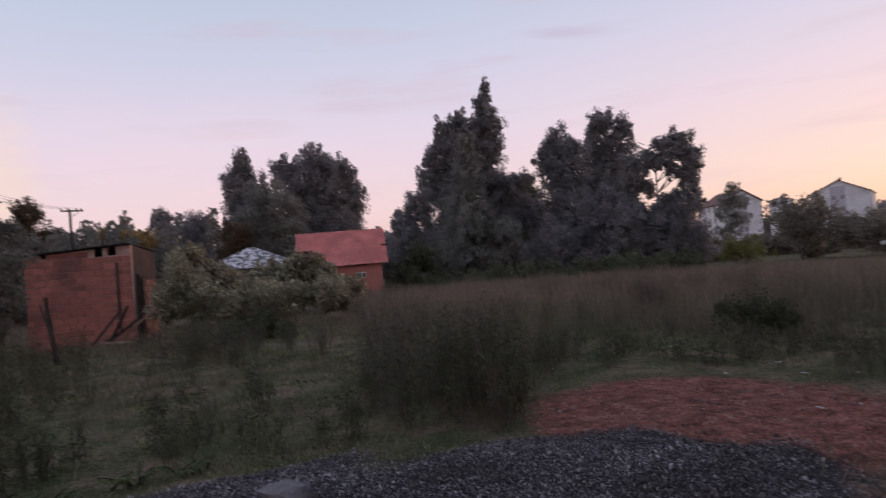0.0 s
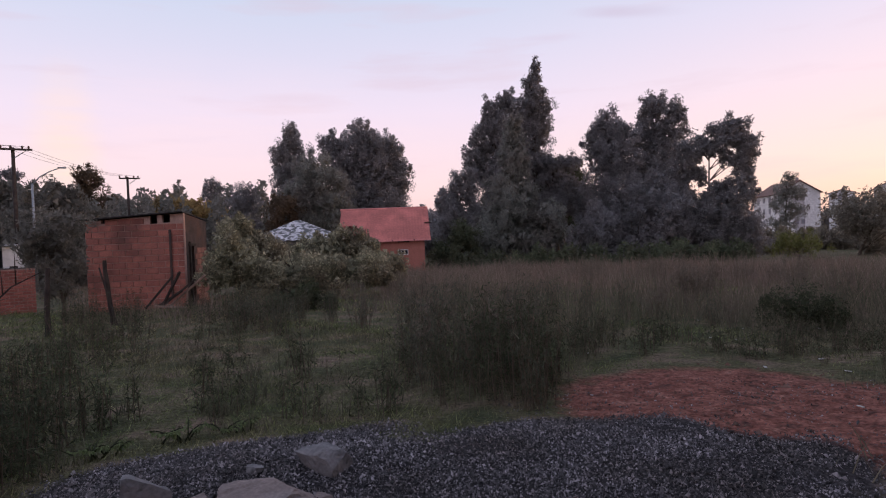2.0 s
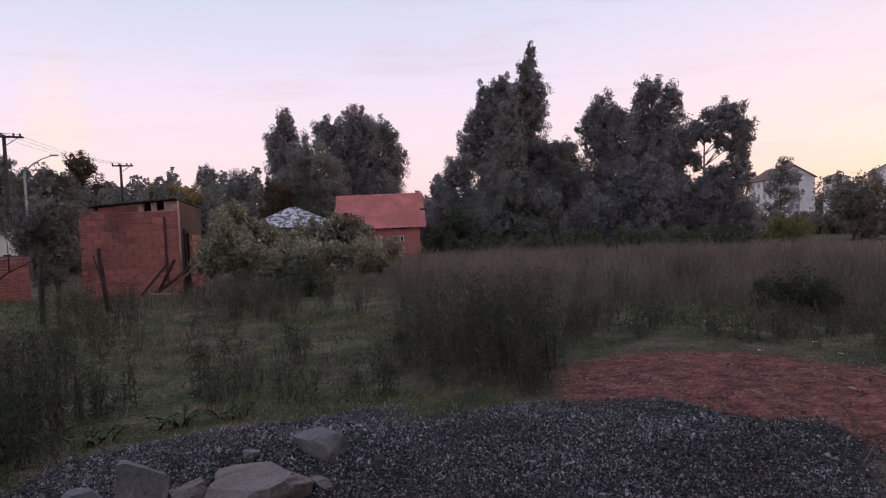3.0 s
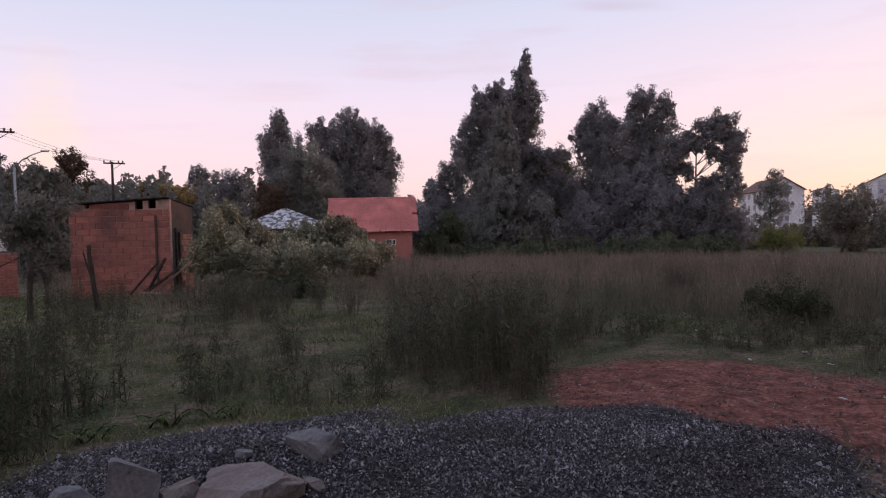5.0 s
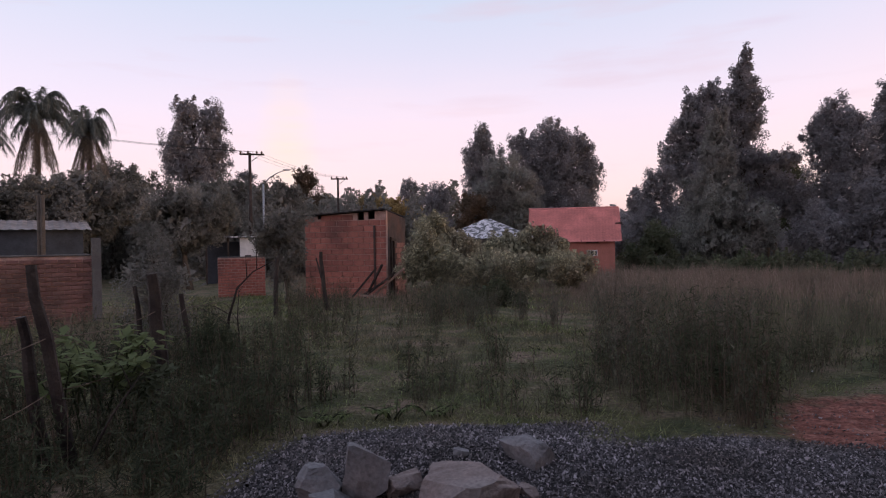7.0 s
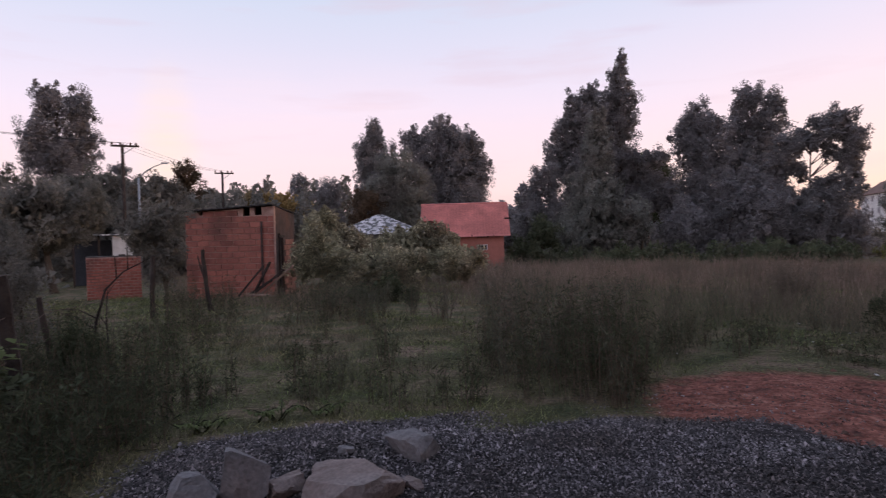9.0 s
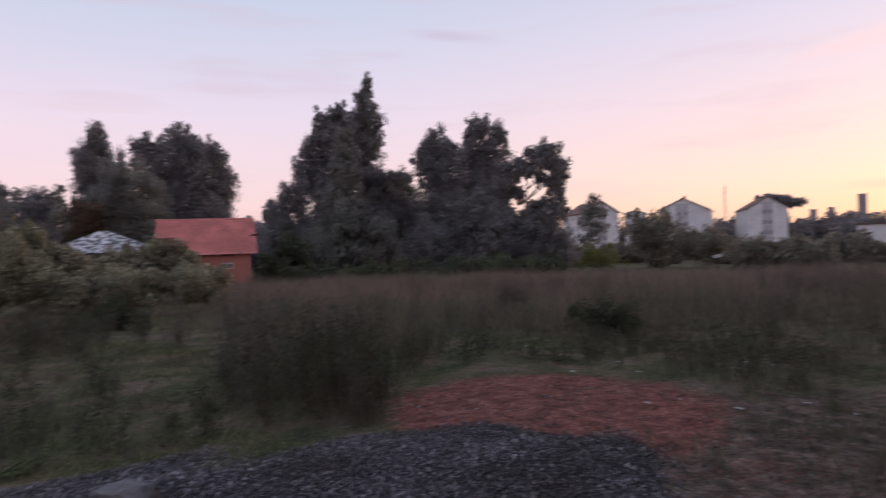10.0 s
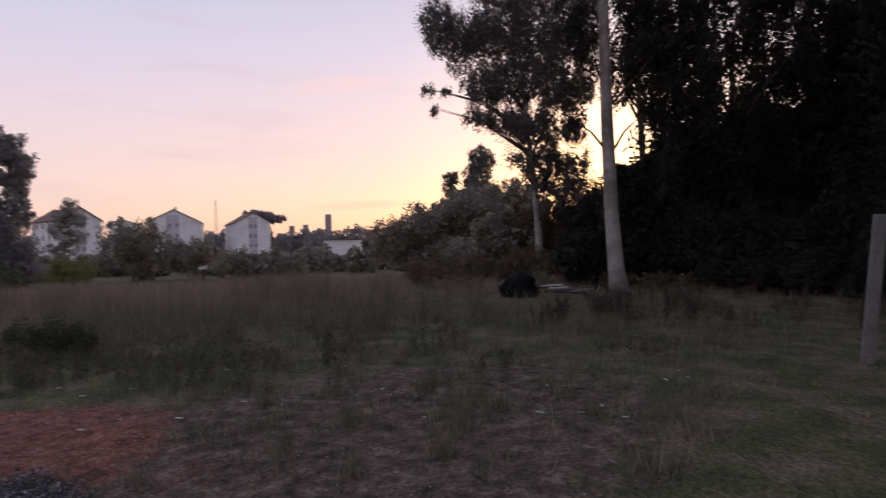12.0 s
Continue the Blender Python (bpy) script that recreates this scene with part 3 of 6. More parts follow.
def build_ground():
    rings = np.concatenate([[0.002, 0.1], np.linspace(0.2, 12, 150), 12 * 1.045 ** np.arange(1, 126)])
    seg = 240
    a = np.linspace(0, 2 * math.pi, seg, endpoint=False)
    X = (rings[:, None] * np.cos(a)[None]).ravel()
    Y = (rings[:, None] * np.sin(a)[None]).ravel()
    Z = land(X, Y)
    red, brown = red_earth(X, Y)
    grav = heap(X, Y)[1]
    # clods on the bare earth
    rough = RNG.normal(size=len(X)) * 0.010 * np.clip(red + 0.6 * brown, 0, 1)
    V = np.stack([X, Y, Z + rough], 1)
    i = np.arange(len(rings) - 1)[:, None] * seg
    k = np.arange(seg)[None]
    F = np.stack([i + k, i + (k + 1) % seg, i + seg + (k + 1) % seg, i + seg + k], -1).reshape(-1, 4)
    me = mesh_of("ground", V, F[:, [0, 3, 2, 1]], ground_material(), True)
    for nm, vals in (("red", red), ("brown", brown), ("gravel", grav)):
        at = me.attributes.new(nm, "FLOAT", "POINT")
        at.data.foreach_set("value", vals.astype(np.float32))
    me.flip_normals()
    ob = new("ground", me)
    tagged(ob, "uneven field of grassy brown earth with a bare red patch", "ground", kind="structure")


build_ground()


def build_gravel():
    n = 400000
    x, y = RNG.uniform(-4.2, 4.2, n), RNG.uniform(0.9, 6.6, n)
    cov = heap(x, y)[1]
    keep = RNG.random(n) < np.clip(cov * 0.80 + 0.02 * (x > 0), 0, 1)
    x, y = x[keep], y[keep]
    n = len(x)
    s = RNG.uniform(0.0055, 0.0125, n) * np.where(RNG.random(n) < 0.04, 1.7, 1.0)
    z = land(x, y) + s * RNG.uniform(-0.2, 0.9, n)
    base = np.array([(1, 0.1, -0.4), (-0.5, 0.9, -0.4), (-0.5, -0.9, -0.4), (0, 0.1, 0.75)])
    tri = np.array([(0, 1, 3), (1, 2, 3), (2, 0, 3)])
    v = base[None] * RNG.uniform(0.5, 1.3, (n, 4, 3)) * (1.2, 0.8, 0.9) + RNG.normal(size=(n, 4, 3)) * 0.20
    v = v * s[:, None, None] * RNG.uniform(0.7, 1.35, (n, 1, 3))
    ang = RNG.uniform(0, 6.3, n)
    c, sn = np.cos(ang)[:, None], np.sin(ang)[:, None]
    tx, ty = RNG.normal(size=(n, 1)) * 0.5, RNG.normal(size=(n, 1)) * 0.5
    vx, vy = v[..., 0] * c - v[..., 1] * sn, v[..., 0] * sn + v[..., 1] * c
    v = np.stack([vx, vy, v[..., 2] + tx * vx + ty * vy], -1)
    v += np.stack([x, y, z], 1)[:, None]
    f = tri[None] + 4 * np.arange(n)[:, None, None]
    ob = new("gravel", mesh_of("gravel", v.reshape(-1, 3), f.reshape(-1, 3), M["gravel"]))
    tagged(ob, "heaps of crushed blue-grey basalt gravel on the earth", "gravel", kind="stuff")


build_gravel()



def build_clods():
    """Lumps of red earth on the bare patch."""
    n = 5200
    x, y = RNG.uniform(-0.2, 7.0, n), RNG.uniform(2.6, 8.2, n)
    red, brown = red_earth(x, y)
    keep = (RNG.random(n) < np.clip(red + 0.35 * brown, 0, 1)) & (heap(x, y)[1] < 0.5)
    x, y = x[keep], y[keep]
    n = len(x)
    s = RNG.uniform(0.008, 0.03, n) * np.where(RNG.random(n) < 0.05, 1.8, 1.0)
    base = np.array([(1, 0.1, -0.3), (0.2, 1, -0.3), (-1, 0.3, -0.3), (-0.3, -0.9, -0.3), (0, 0.1, 0.5)])
    tri = np.array([(0, 1, 4), (1, 2, 4), (2, 3, 4), (3, 0, 4)])
    v = base[None] * RNG.uniform(0.5, 1.3, (n, 5, 3)) * s[:, None, None]
    a = RNG.uniform(0, 6.3, n)[:, None]
    v = np.stack([v[..., 0] * np.cos(a) - v[..., 1] * np.sin(a), v[..., 0] * np.sin(a) + v[..., 1] * np.cos(a), v[..., 2]], -1)
    v += np.stack([x, y, land(x, y)], 1)[:, None]
    ob = new("earth_clods", mesh_of("earth_clods", v.reshape(-1, 3), (tri[None] + 5 * np.arange(n)[:, None, None]).reshape(-1, 3), M["clod"], True))
    tagged(ob, "loose clods of red earth on the bare patch", "earth", kind="stuff")


build_clods()

# ---- grasses ----


def blades(x, y, h, w, lean, mat, name, label, bend=0.4, simple=False):
    """One two-segment blade at each place."""
    n = len(x)
    a = RNG.uniform(0, 2 * math.pi, n)
    z = land(x, y) - 0.02
    base = np.stack([x, y, z], 1)
    side = np.stack([np.cos(a), np.sin(a), 0 * a], 1) * w[:, None] * 0.5
    b = RNG.uniform(0, 2 * math.pi, n)
    out = np.stack([np.cos(b), np.sin(b), 0 * b], 1) * (h * lean * RNG.uniform(0.1, 1, n))[:, None]
    up = np.stack([0 * h, 0 * h, h], 1)
    if simple:
        V = np.stack([base - side, base + side, base + up + out], 1)
        ob = new(name, mesh_of(name, V.reshape(-1, 3), np.arange(3 * n).reshape(-1, 3), M[mat]))
        return tagged(ob, label, "grass", kind="stuff")
    V = np.empty((n, 5, 3))
    V[:, 0], V[:, 1] = base - side, base + side
    V[:, 2], V[:, 3] = base + up * 0.55 + out * bend + side * 0.7, base + up * 0.55 + out * bend - side * 0.7
    V[:, 4] = base + up + out
    o = 5 * np.arange(n)[:, None]
    F = np.concatenate([o + (0, 1, 2), o + (0, 2, 3), o + (3, 2, 4)])
    ob = new(name, mesh_of(name, V.reshape(-1, 3), F, M[mat]))
    return tagged(ob, label, "grass", kind="stuff")


def patchy(x, y, s, seed):
    """Soft patches from 0 to 1."""
    return 0.5 + 0.25 * (np.sin(x * s + seed) * np.cos(y * s * 1.3 - seed * 2) + np.sin((x + y) * s * 0.61 + seed * 3))


def tall_zone(x, y):
    """Where the tall grass stands (0 to 1)."""
    a = np.degrees(np.arctan2(-x, y))
    r = np.hypot(x, y)
    start = 10.2 + 1.4 * np.sin(a * 0.11) + 0.9 * np.sin(a * 0.33 + 1) + 2.5 * (a > 12) + 0.6 * np.sin(a * 0.9)
    field = np.clip((r - start) / 3.0, 0, 1) * (a < 36) * np.clip((a + 97) / 22, 0, 1) * (r < 46)
    field = field * np.where(a < -52, 0.60, 1.0) * np.where(a > 10, np.where(r > 14.5, 0.35, 0.06), 1.0)
    wild = 0.40 * np.clip((a - 38) / 6, 0, 1) * np.clip((r - 7.0) / 2.0, 0, 1) * (r < 18)
    clump = np.clip(1.5 - ((x + 0.1) / 0.75) ** 2 - ((y - 7.0) / 1.6) ** 2, 0, 1)
    mid = np.clip(1.4 - ((x + 0.5) / 2.6) ** 2 - ((y - 10.5) / 2.2) ** 2, 0, 1)
    field = field * (0.30 + 0.70 * np.clip(1.8 * patchy(x, y, 0.9, 3) * patchy(x, y, 0.37, 8) + 0.10, 0, 1)) * np.where((a > -4) & (r < 15), np.where(r < 12, 0.03, 0.3), 1.0)
    field = field * np.clip(((x - 18.6) / 3.0) ** 2 + ((y - 9.0) / 2.0) ** 2 - 0.4, 0.02, 1)
    return np.clip(field + clump * 0.22 + mid * 0.04 + wild * 0.7, 0, 1)


def lay_turf(x, y, mat, name, label):
    n = len(x)
    far = np.clip(np.hypot(x, y) / 12, 0.6, 2.2)
    blades(x, y, RNG.uniform(0.02, 0.085, n) * (0.7 + 0.5 * far) * (0.6 + 0.9 * patchy(x, y, 2.3, 7)), RNG.uniform(0.007, 0.016, n) * far, 1.9, mat, name, label, simple=True)


def build_grasses():
    # short turf
    n = 640000
    a = np.radians(RNG.uniform(-108, 62, n))
    r = 2.0 + 24 * RNG.random(n) ** 1.4
    x, y = -np.sin(a) * r, np.cos(a) * r
    red, brown = red_earth(x, y)
    cov = heap(x, y)[1]
    p = np.clip(1 - 1.6 * red, 0, 1) * np.clip(1 - 0.92 * brown, 0, 1) * np.clip(1 - 1.5 * cov, 0, 1) * (0.12 + 0.25 * ((np.degrees(a) > 3) & (r > 4.5) & (r < 13)) + 0.88 * np.clip(patchy(x, y, 1.7, 2) * 0.6 + patchy(x, y, 3.9, 4) * 0.5, 0, 1) ** 2)
    p = p * np.where((np.degrees(a) < -54) & (r > 4.5), 0.30, 1.0)
    k = RNG.random(n) < p
    x, y = x[k], y[k]
    n = len(x)
    dry = np.degrees(np.arctan2(-x, y)) < -26 + 22 * patchy(x, y, 0.8, 6) - 11
    for pick, mat, name, label in ((~dry, "grass", "turf", "short trampled green turf on the field"), (dry, "dry_turf", "dry_turf", "thin worn turf, half dry, beside bare earth")):
        lay_turf(x[pick], y[pick], mat, name, label)
    # tall feathery grass of the field
    n = 430000
    a = np.radians(RNG.uniform(-97, 66, n))
    r = 4.5 + 42 * RNG.random(n) ** 1.35
    x, y = -np.sin(a) * r, np.cos(a) * r
    zone = tall_zone(x, y)
    k = RNG.random(n) < zone * (0.25 + 0.75 * np.clip(patchy(x, y, 1.1, 5), 0, 1))
    zone = zone[k]
    x, y = x[k], y[k]
    n = len(x)
    r = np.hypot(x, y)
    h = RNG.uniform(0.35, 1.0, n) * (0.30 + 0.95 * patchy(x, y, 0.75, 1) ** 2 + 0.45 * patchy(x, y, 2.3, 4)) * np.clip(r / 9, 0.85, 1.1) * (0.35 + 0.65 * zone)
    w = RNG.uniform(0.0045, 0.009, n) * np.clip(r / 9, 0.8, 3)
    far = RNG.random(n) < np.clip((r - 13) / 9, 0.12, 0.9)
    for pick, mat, name, label in ((far, "tall_grass", "tall_grass", "tall brown feathery grass across the field"), (~far, "green_grass", "tall_weeds", "dark green weedy grass in the field")):
        blades(x[pick], y[pick], h[pick], w[pick], 0.6, mat, name, label)


build_grasses()


def weed_clump(at, radius, height, count, label, mat="weed", stems="dry_stem"):
    """A stand of thin upright stems with fine leaves along them."""
    z0 = float(land(at[0], at[1]))
    e = thing("weed_clump", pose(at[0], at[1], z0), label, "weeds", "weeds of the field")
    ts, pts = [], []
    for _ in range(count):
        r, w = radius * RNG.random() ** 0.6, RNG.uniform(0, 6.28)
        p = Vector((r * math.cos(w), r * math.sin(w), 0))
        p.z = float(land(at[0] + p.x, at[1] + p.y)) - z0 - 0.03
        h = height * RNG.uniform(0.55, 1.1)
        o = Vector((RNG.normal() * 0.10, RNG.normal() * 0.10, 0)) * h
        q = [p, p + o * 0.3 + Vector((0, 0, h * 0.5)), p + o + Vector((0, 0, h))]
        ts.append(tube(q, [0.005, 0.004, 0.0015], 3))
        for f in RNG.uniform(0.15, 1.0, 26):
            c = q[0].lerp(q[1], f * 2) if f < 0.5 else q[1].lerp(q[2], f * 2 - 1)
            pts.append(tuple(c + Vector(RNG.normal(size=3)) * 0.035))
    part_tubes("stem_tuft", ts, M[stems], e, smooth=False)["kind"] = "stuff"
    v, f = leaf_quads(np.array(pts), 0.085, 0.011, -0.5)
    part_np("foliage", v, f, M[mat], e)["kind"] = "stuff"
    return e


for at, rad, h, c in (((0.25, 6.0), 0.40, 0.95, 46), ((-0.35, 6.1), 0.4, 0.6, 16), ((0.45, 6.9), 0.4, 0.95, 40), ((-0.2, 7.2), 0.55, 0.95, 50), ((-0.9, 6.9), 0.5, 0.6, 14), ((0.2, 8.2), 0.6, 0.9, 40), ((-1.0, 8.3), 0.6, 0.7, 20)):
    weed_clump(at, rad, h, c, "dense stand of tall dark brown-green weeds beside red earth")
for at, rad, h, c in (((-2.7, 5.6), 0.35, 0.6, 12), ((-1.75, 5.55), 0.3, 0.6, 9), ((-3.7, 5.2), 0.5, 0.65, 26), ((-4.6, 5.9), 0.6, 0.8, 36), ((-3.3, 7.2), 0.5, 0.5, 10), ((-5.6, 7.6), 0.7, 0.8, 34), ((-2.2, 7.4), 0.5, 0.5, 8), ((-6.3, 9.4), 0.8, 0.8, 36), ((-3.9, 4.0), 0.45, 0.6, 36), ((-3.3, 3.9), 0.35, 0.45, 24), ((-1.1, 5.6), 0.3, 0.55, 14), ((-7.4, 11.2), 0.9, 1.0, 60), ((-5.0, 11.8), 0.8, 0.9, 50)):
    weed_clump(at, rad, h, c, "loose stand of thin dark green weeds in the turf")
for at, rad, h, c in (((2.6, 9.2), 0.5, 0.4, 20), ((4.6, 8.4), 0.5, 0.4, 20), ((3.4, 8.0), 0.3, 0.35, 10), ((6.0, 6.8), 0.5, 0.4, 20), ((1.5, 9.4), 0.4, 0.5, 20), ((5.0, 6.0), 0.4, 0.3, 14), ((8.2, 5.2), 0.6, 0.4, 20), ((9.5, 2.5), 0.6, 0.35, 20)):
    weed_clump(at, rad, h, c, "low straggling weeds in thin turf")


def bush_meshes(height, stems, leaves, spread, mat):
    """Stem and leaf meshes of one feathery weed bush."""
    ts, pts = [], []
    for _ in range(stems):
        w, r = RNG.uniform(0, 6.28), spread * RNG.random() ** 0.6
        p = Vector((r * 0.45 * math.cos(w), r * 0.45 * math.sin(w), -0.06))
        h = height * RNG.uniform(0.55, 1.08)
        tip = Vector((r * math.cos(w) + RNG.normal() * 0.05, r * math.sin(w) + RNG.normal() * 0.05, h))
        mid = p.lerp(tip, 0.5) + Vector((RNG.normal() * 0.02, RNG.normal() * 0.02, 0.04))
        ts.append(tube([p, mid, tip], [0.006, 0.004, 0.0015], 3))
        f = RNG.uniform(0.22, 1.0, leaves) ** 0.8
        pts.append(np.array(p) * (1 - f)[:, None] + np.array(tip) * f[:, None] + RNG.normal(size=(leaves, 3)) * (0.045, 0.045, 0.03) * (1.25 - 0.6 * f)[:, None])
    v, f = tubes(ts)
    stem = bpy.data.meshes.new("stem_tuft")
    stem.from_pydata([tuple(map(float, q)) for q in v], [], [tuple(dict.fromkeys(q)) for q in f])
    stem.materials.append(M["dry_stem"])
    v, f = leaf_quads(np.concatenate(pts), 0.085, 0.012, -0.9)
    return stem, mesh_of("foliage", v, f, M[mat])


def scatter_bushes(count, place, height, kinds, label):
    """Feathery bushes at places drawn from a function, each a thing of its own on shared meshes."""
    for i in range(count):
        x, y = place()
        h = RNG.uniform(*height)
        if heap(np.array(x), np.array(y))[1] > 0.15 or red_earth(np.array(x), np.array(y))[0] > 0.3:
            continue
        e = thing("weed_clump", pose(x, y, float(land(x, y)), 0, 0, RNG.uniform(0, 360)) @ Matrix.Diagonal((h * RNG.uniform(0.85, 1.3), h * RNG.uniform(0.85, 1.3), h, 1)), label, "weeds", "weeds of the field")
        stem, leaf = kinds[i % len(kinds)]
        for nm, me in (("stem_tuft", stem), ("foliage", leaf)):
            ob = new(nm, me)
            ob.parent = e
            ob["kind"] = "stuff"


def polar(a0, a1, r0, r1):
    def draw():
        a, r = radians(RNG.uniform(a0, a1)), RNG.uniform(r0, r1)
        return -math.sin(a) * r, math.cos(a) * r
    return draw


def heaped(x, y, sx, sy):
    return lambda: (x + RNG.normal() * sx, y + RNG.normal() * sy)


DARK_BUSH = [bush_meshes(1.0, 9, 40, 0.26, "dark_weed") for _ in range(3)]
GREEN_BUSH = [bush_meshes(1.0, 6, 34, 0.22, "weed") for _ in range(3)]
BROWN_BUSH = [bush_meshes(1.0, 14, 42, 0.40, "brown_weed") for _ in range(3)]
# weeds coloured as if in the wood's shade, darkening the ground there
WOOD_BUSH = [bush_meshes(1.0, 12, 46, 0.55, "shaded_wood_leaf") for _ in range(2)]
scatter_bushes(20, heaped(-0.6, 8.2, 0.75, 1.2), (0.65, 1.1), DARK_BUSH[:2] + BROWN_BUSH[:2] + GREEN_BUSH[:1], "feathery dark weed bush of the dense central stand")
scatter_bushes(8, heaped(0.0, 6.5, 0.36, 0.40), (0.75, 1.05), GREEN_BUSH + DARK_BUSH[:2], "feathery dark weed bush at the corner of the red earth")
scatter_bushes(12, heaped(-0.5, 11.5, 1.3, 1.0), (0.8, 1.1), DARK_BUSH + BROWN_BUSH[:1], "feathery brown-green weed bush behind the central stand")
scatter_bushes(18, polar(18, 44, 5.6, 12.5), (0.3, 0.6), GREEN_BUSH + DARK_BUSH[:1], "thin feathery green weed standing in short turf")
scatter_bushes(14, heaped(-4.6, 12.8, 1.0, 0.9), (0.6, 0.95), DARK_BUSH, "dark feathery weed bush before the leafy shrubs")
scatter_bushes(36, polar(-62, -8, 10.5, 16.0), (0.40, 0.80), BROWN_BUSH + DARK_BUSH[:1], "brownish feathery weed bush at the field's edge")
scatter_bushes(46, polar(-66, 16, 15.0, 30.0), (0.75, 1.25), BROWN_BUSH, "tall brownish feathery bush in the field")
scatter_bushes(44, polar(-93, -66, 12.5, 21.0), (0.40, 0.80), WOOD_BUSH, "weed bush before the wood with shade put into its leaf colour")
scatter_bushes(16, polar(-60, -12, 6.5, 10.0), (0.20, 0.45), GREEN_BUSH, "low thin weed in the worn turf")

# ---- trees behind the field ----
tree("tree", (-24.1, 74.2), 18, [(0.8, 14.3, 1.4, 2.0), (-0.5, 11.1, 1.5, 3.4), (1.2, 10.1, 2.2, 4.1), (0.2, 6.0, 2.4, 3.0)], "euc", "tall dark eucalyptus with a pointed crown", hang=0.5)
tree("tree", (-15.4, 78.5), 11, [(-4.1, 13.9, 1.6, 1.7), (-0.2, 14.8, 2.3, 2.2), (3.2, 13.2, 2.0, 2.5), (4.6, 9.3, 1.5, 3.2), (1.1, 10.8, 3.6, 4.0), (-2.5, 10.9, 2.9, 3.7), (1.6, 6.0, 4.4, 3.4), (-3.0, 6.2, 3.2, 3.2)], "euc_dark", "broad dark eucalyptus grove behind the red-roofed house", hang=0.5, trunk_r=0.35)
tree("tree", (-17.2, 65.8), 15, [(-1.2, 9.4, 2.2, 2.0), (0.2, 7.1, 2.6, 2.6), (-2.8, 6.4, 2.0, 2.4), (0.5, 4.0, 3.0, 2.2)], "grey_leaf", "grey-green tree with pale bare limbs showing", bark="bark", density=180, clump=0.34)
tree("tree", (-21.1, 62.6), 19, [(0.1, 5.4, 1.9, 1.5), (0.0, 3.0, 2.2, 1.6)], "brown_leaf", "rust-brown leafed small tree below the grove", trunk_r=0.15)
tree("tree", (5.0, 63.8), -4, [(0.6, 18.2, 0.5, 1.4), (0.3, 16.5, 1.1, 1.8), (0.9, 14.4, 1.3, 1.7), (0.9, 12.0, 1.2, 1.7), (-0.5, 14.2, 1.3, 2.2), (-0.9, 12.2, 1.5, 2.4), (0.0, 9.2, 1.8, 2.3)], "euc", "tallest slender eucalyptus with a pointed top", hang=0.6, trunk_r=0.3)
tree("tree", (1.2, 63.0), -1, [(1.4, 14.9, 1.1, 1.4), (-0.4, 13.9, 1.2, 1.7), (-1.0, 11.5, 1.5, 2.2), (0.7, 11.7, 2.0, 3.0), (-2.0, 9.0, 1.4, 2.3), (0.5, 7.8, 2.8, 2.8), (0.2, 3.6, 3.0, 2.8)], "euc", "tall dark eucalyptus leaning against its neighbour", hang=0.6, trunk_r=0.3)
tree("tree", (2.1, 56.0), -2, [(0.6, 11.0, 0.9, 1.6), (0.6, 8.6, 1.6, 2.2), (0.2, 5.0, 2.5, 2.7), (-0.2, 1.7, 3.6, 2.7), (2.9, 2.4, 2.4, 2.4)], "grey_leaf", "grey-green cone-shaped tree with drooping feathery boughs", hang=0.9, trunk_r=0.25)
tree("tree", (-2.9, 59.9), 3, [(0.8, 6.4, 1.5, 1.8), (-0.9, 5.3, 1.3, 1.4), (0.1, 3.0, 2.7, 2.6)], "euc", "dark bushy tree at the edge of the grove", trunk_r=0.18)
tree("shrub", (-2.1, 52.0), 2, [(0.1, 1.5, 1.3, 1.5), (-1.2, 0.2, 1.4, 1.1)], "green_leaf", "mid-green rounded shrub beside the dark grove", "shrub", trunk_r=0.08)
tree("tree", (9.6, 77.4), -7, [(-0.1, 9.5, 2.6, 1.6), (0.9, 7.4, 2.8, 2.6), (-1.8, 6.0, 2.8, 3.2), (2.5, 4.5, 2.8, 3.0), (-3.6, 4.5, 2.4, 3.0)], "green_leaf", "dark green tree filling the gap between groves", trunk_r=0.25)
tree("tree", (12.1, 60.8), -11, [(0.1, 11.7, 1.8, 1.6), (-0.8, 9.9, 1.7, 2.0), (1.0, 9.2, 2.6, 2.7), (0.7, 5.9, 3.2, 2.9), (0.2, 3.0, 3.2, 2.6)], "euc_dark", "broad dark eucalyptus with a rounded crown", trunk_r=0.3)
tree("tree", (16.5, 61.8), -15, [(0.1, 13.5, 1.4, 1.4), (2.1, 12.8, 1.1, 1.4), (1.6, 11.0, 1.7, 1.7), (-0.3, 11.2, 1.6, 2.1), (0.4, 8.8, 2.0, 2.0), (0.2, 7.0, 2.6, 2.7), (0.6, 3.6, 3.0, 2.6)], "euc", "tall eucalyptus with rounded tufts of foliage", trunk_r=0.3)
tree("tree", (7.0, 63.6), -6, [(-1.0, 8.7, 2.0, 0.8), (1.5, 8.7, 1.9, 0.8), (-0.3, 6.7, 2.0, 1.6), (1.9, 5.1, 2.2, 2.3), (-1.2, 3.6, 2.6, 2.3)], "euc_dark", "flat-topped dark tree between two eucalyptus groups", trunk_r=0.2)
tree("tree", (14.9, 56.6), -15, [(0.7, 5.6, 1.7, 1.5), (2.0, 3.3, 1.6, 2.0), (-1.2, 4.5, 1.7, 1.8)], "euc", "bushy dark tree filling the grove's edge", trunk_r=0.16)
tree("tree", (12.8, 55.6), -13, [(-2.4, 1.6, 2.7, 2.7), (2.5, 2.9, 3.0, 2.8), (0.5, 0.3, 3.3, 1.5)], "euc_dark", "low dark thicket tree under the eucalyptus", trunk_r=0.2)
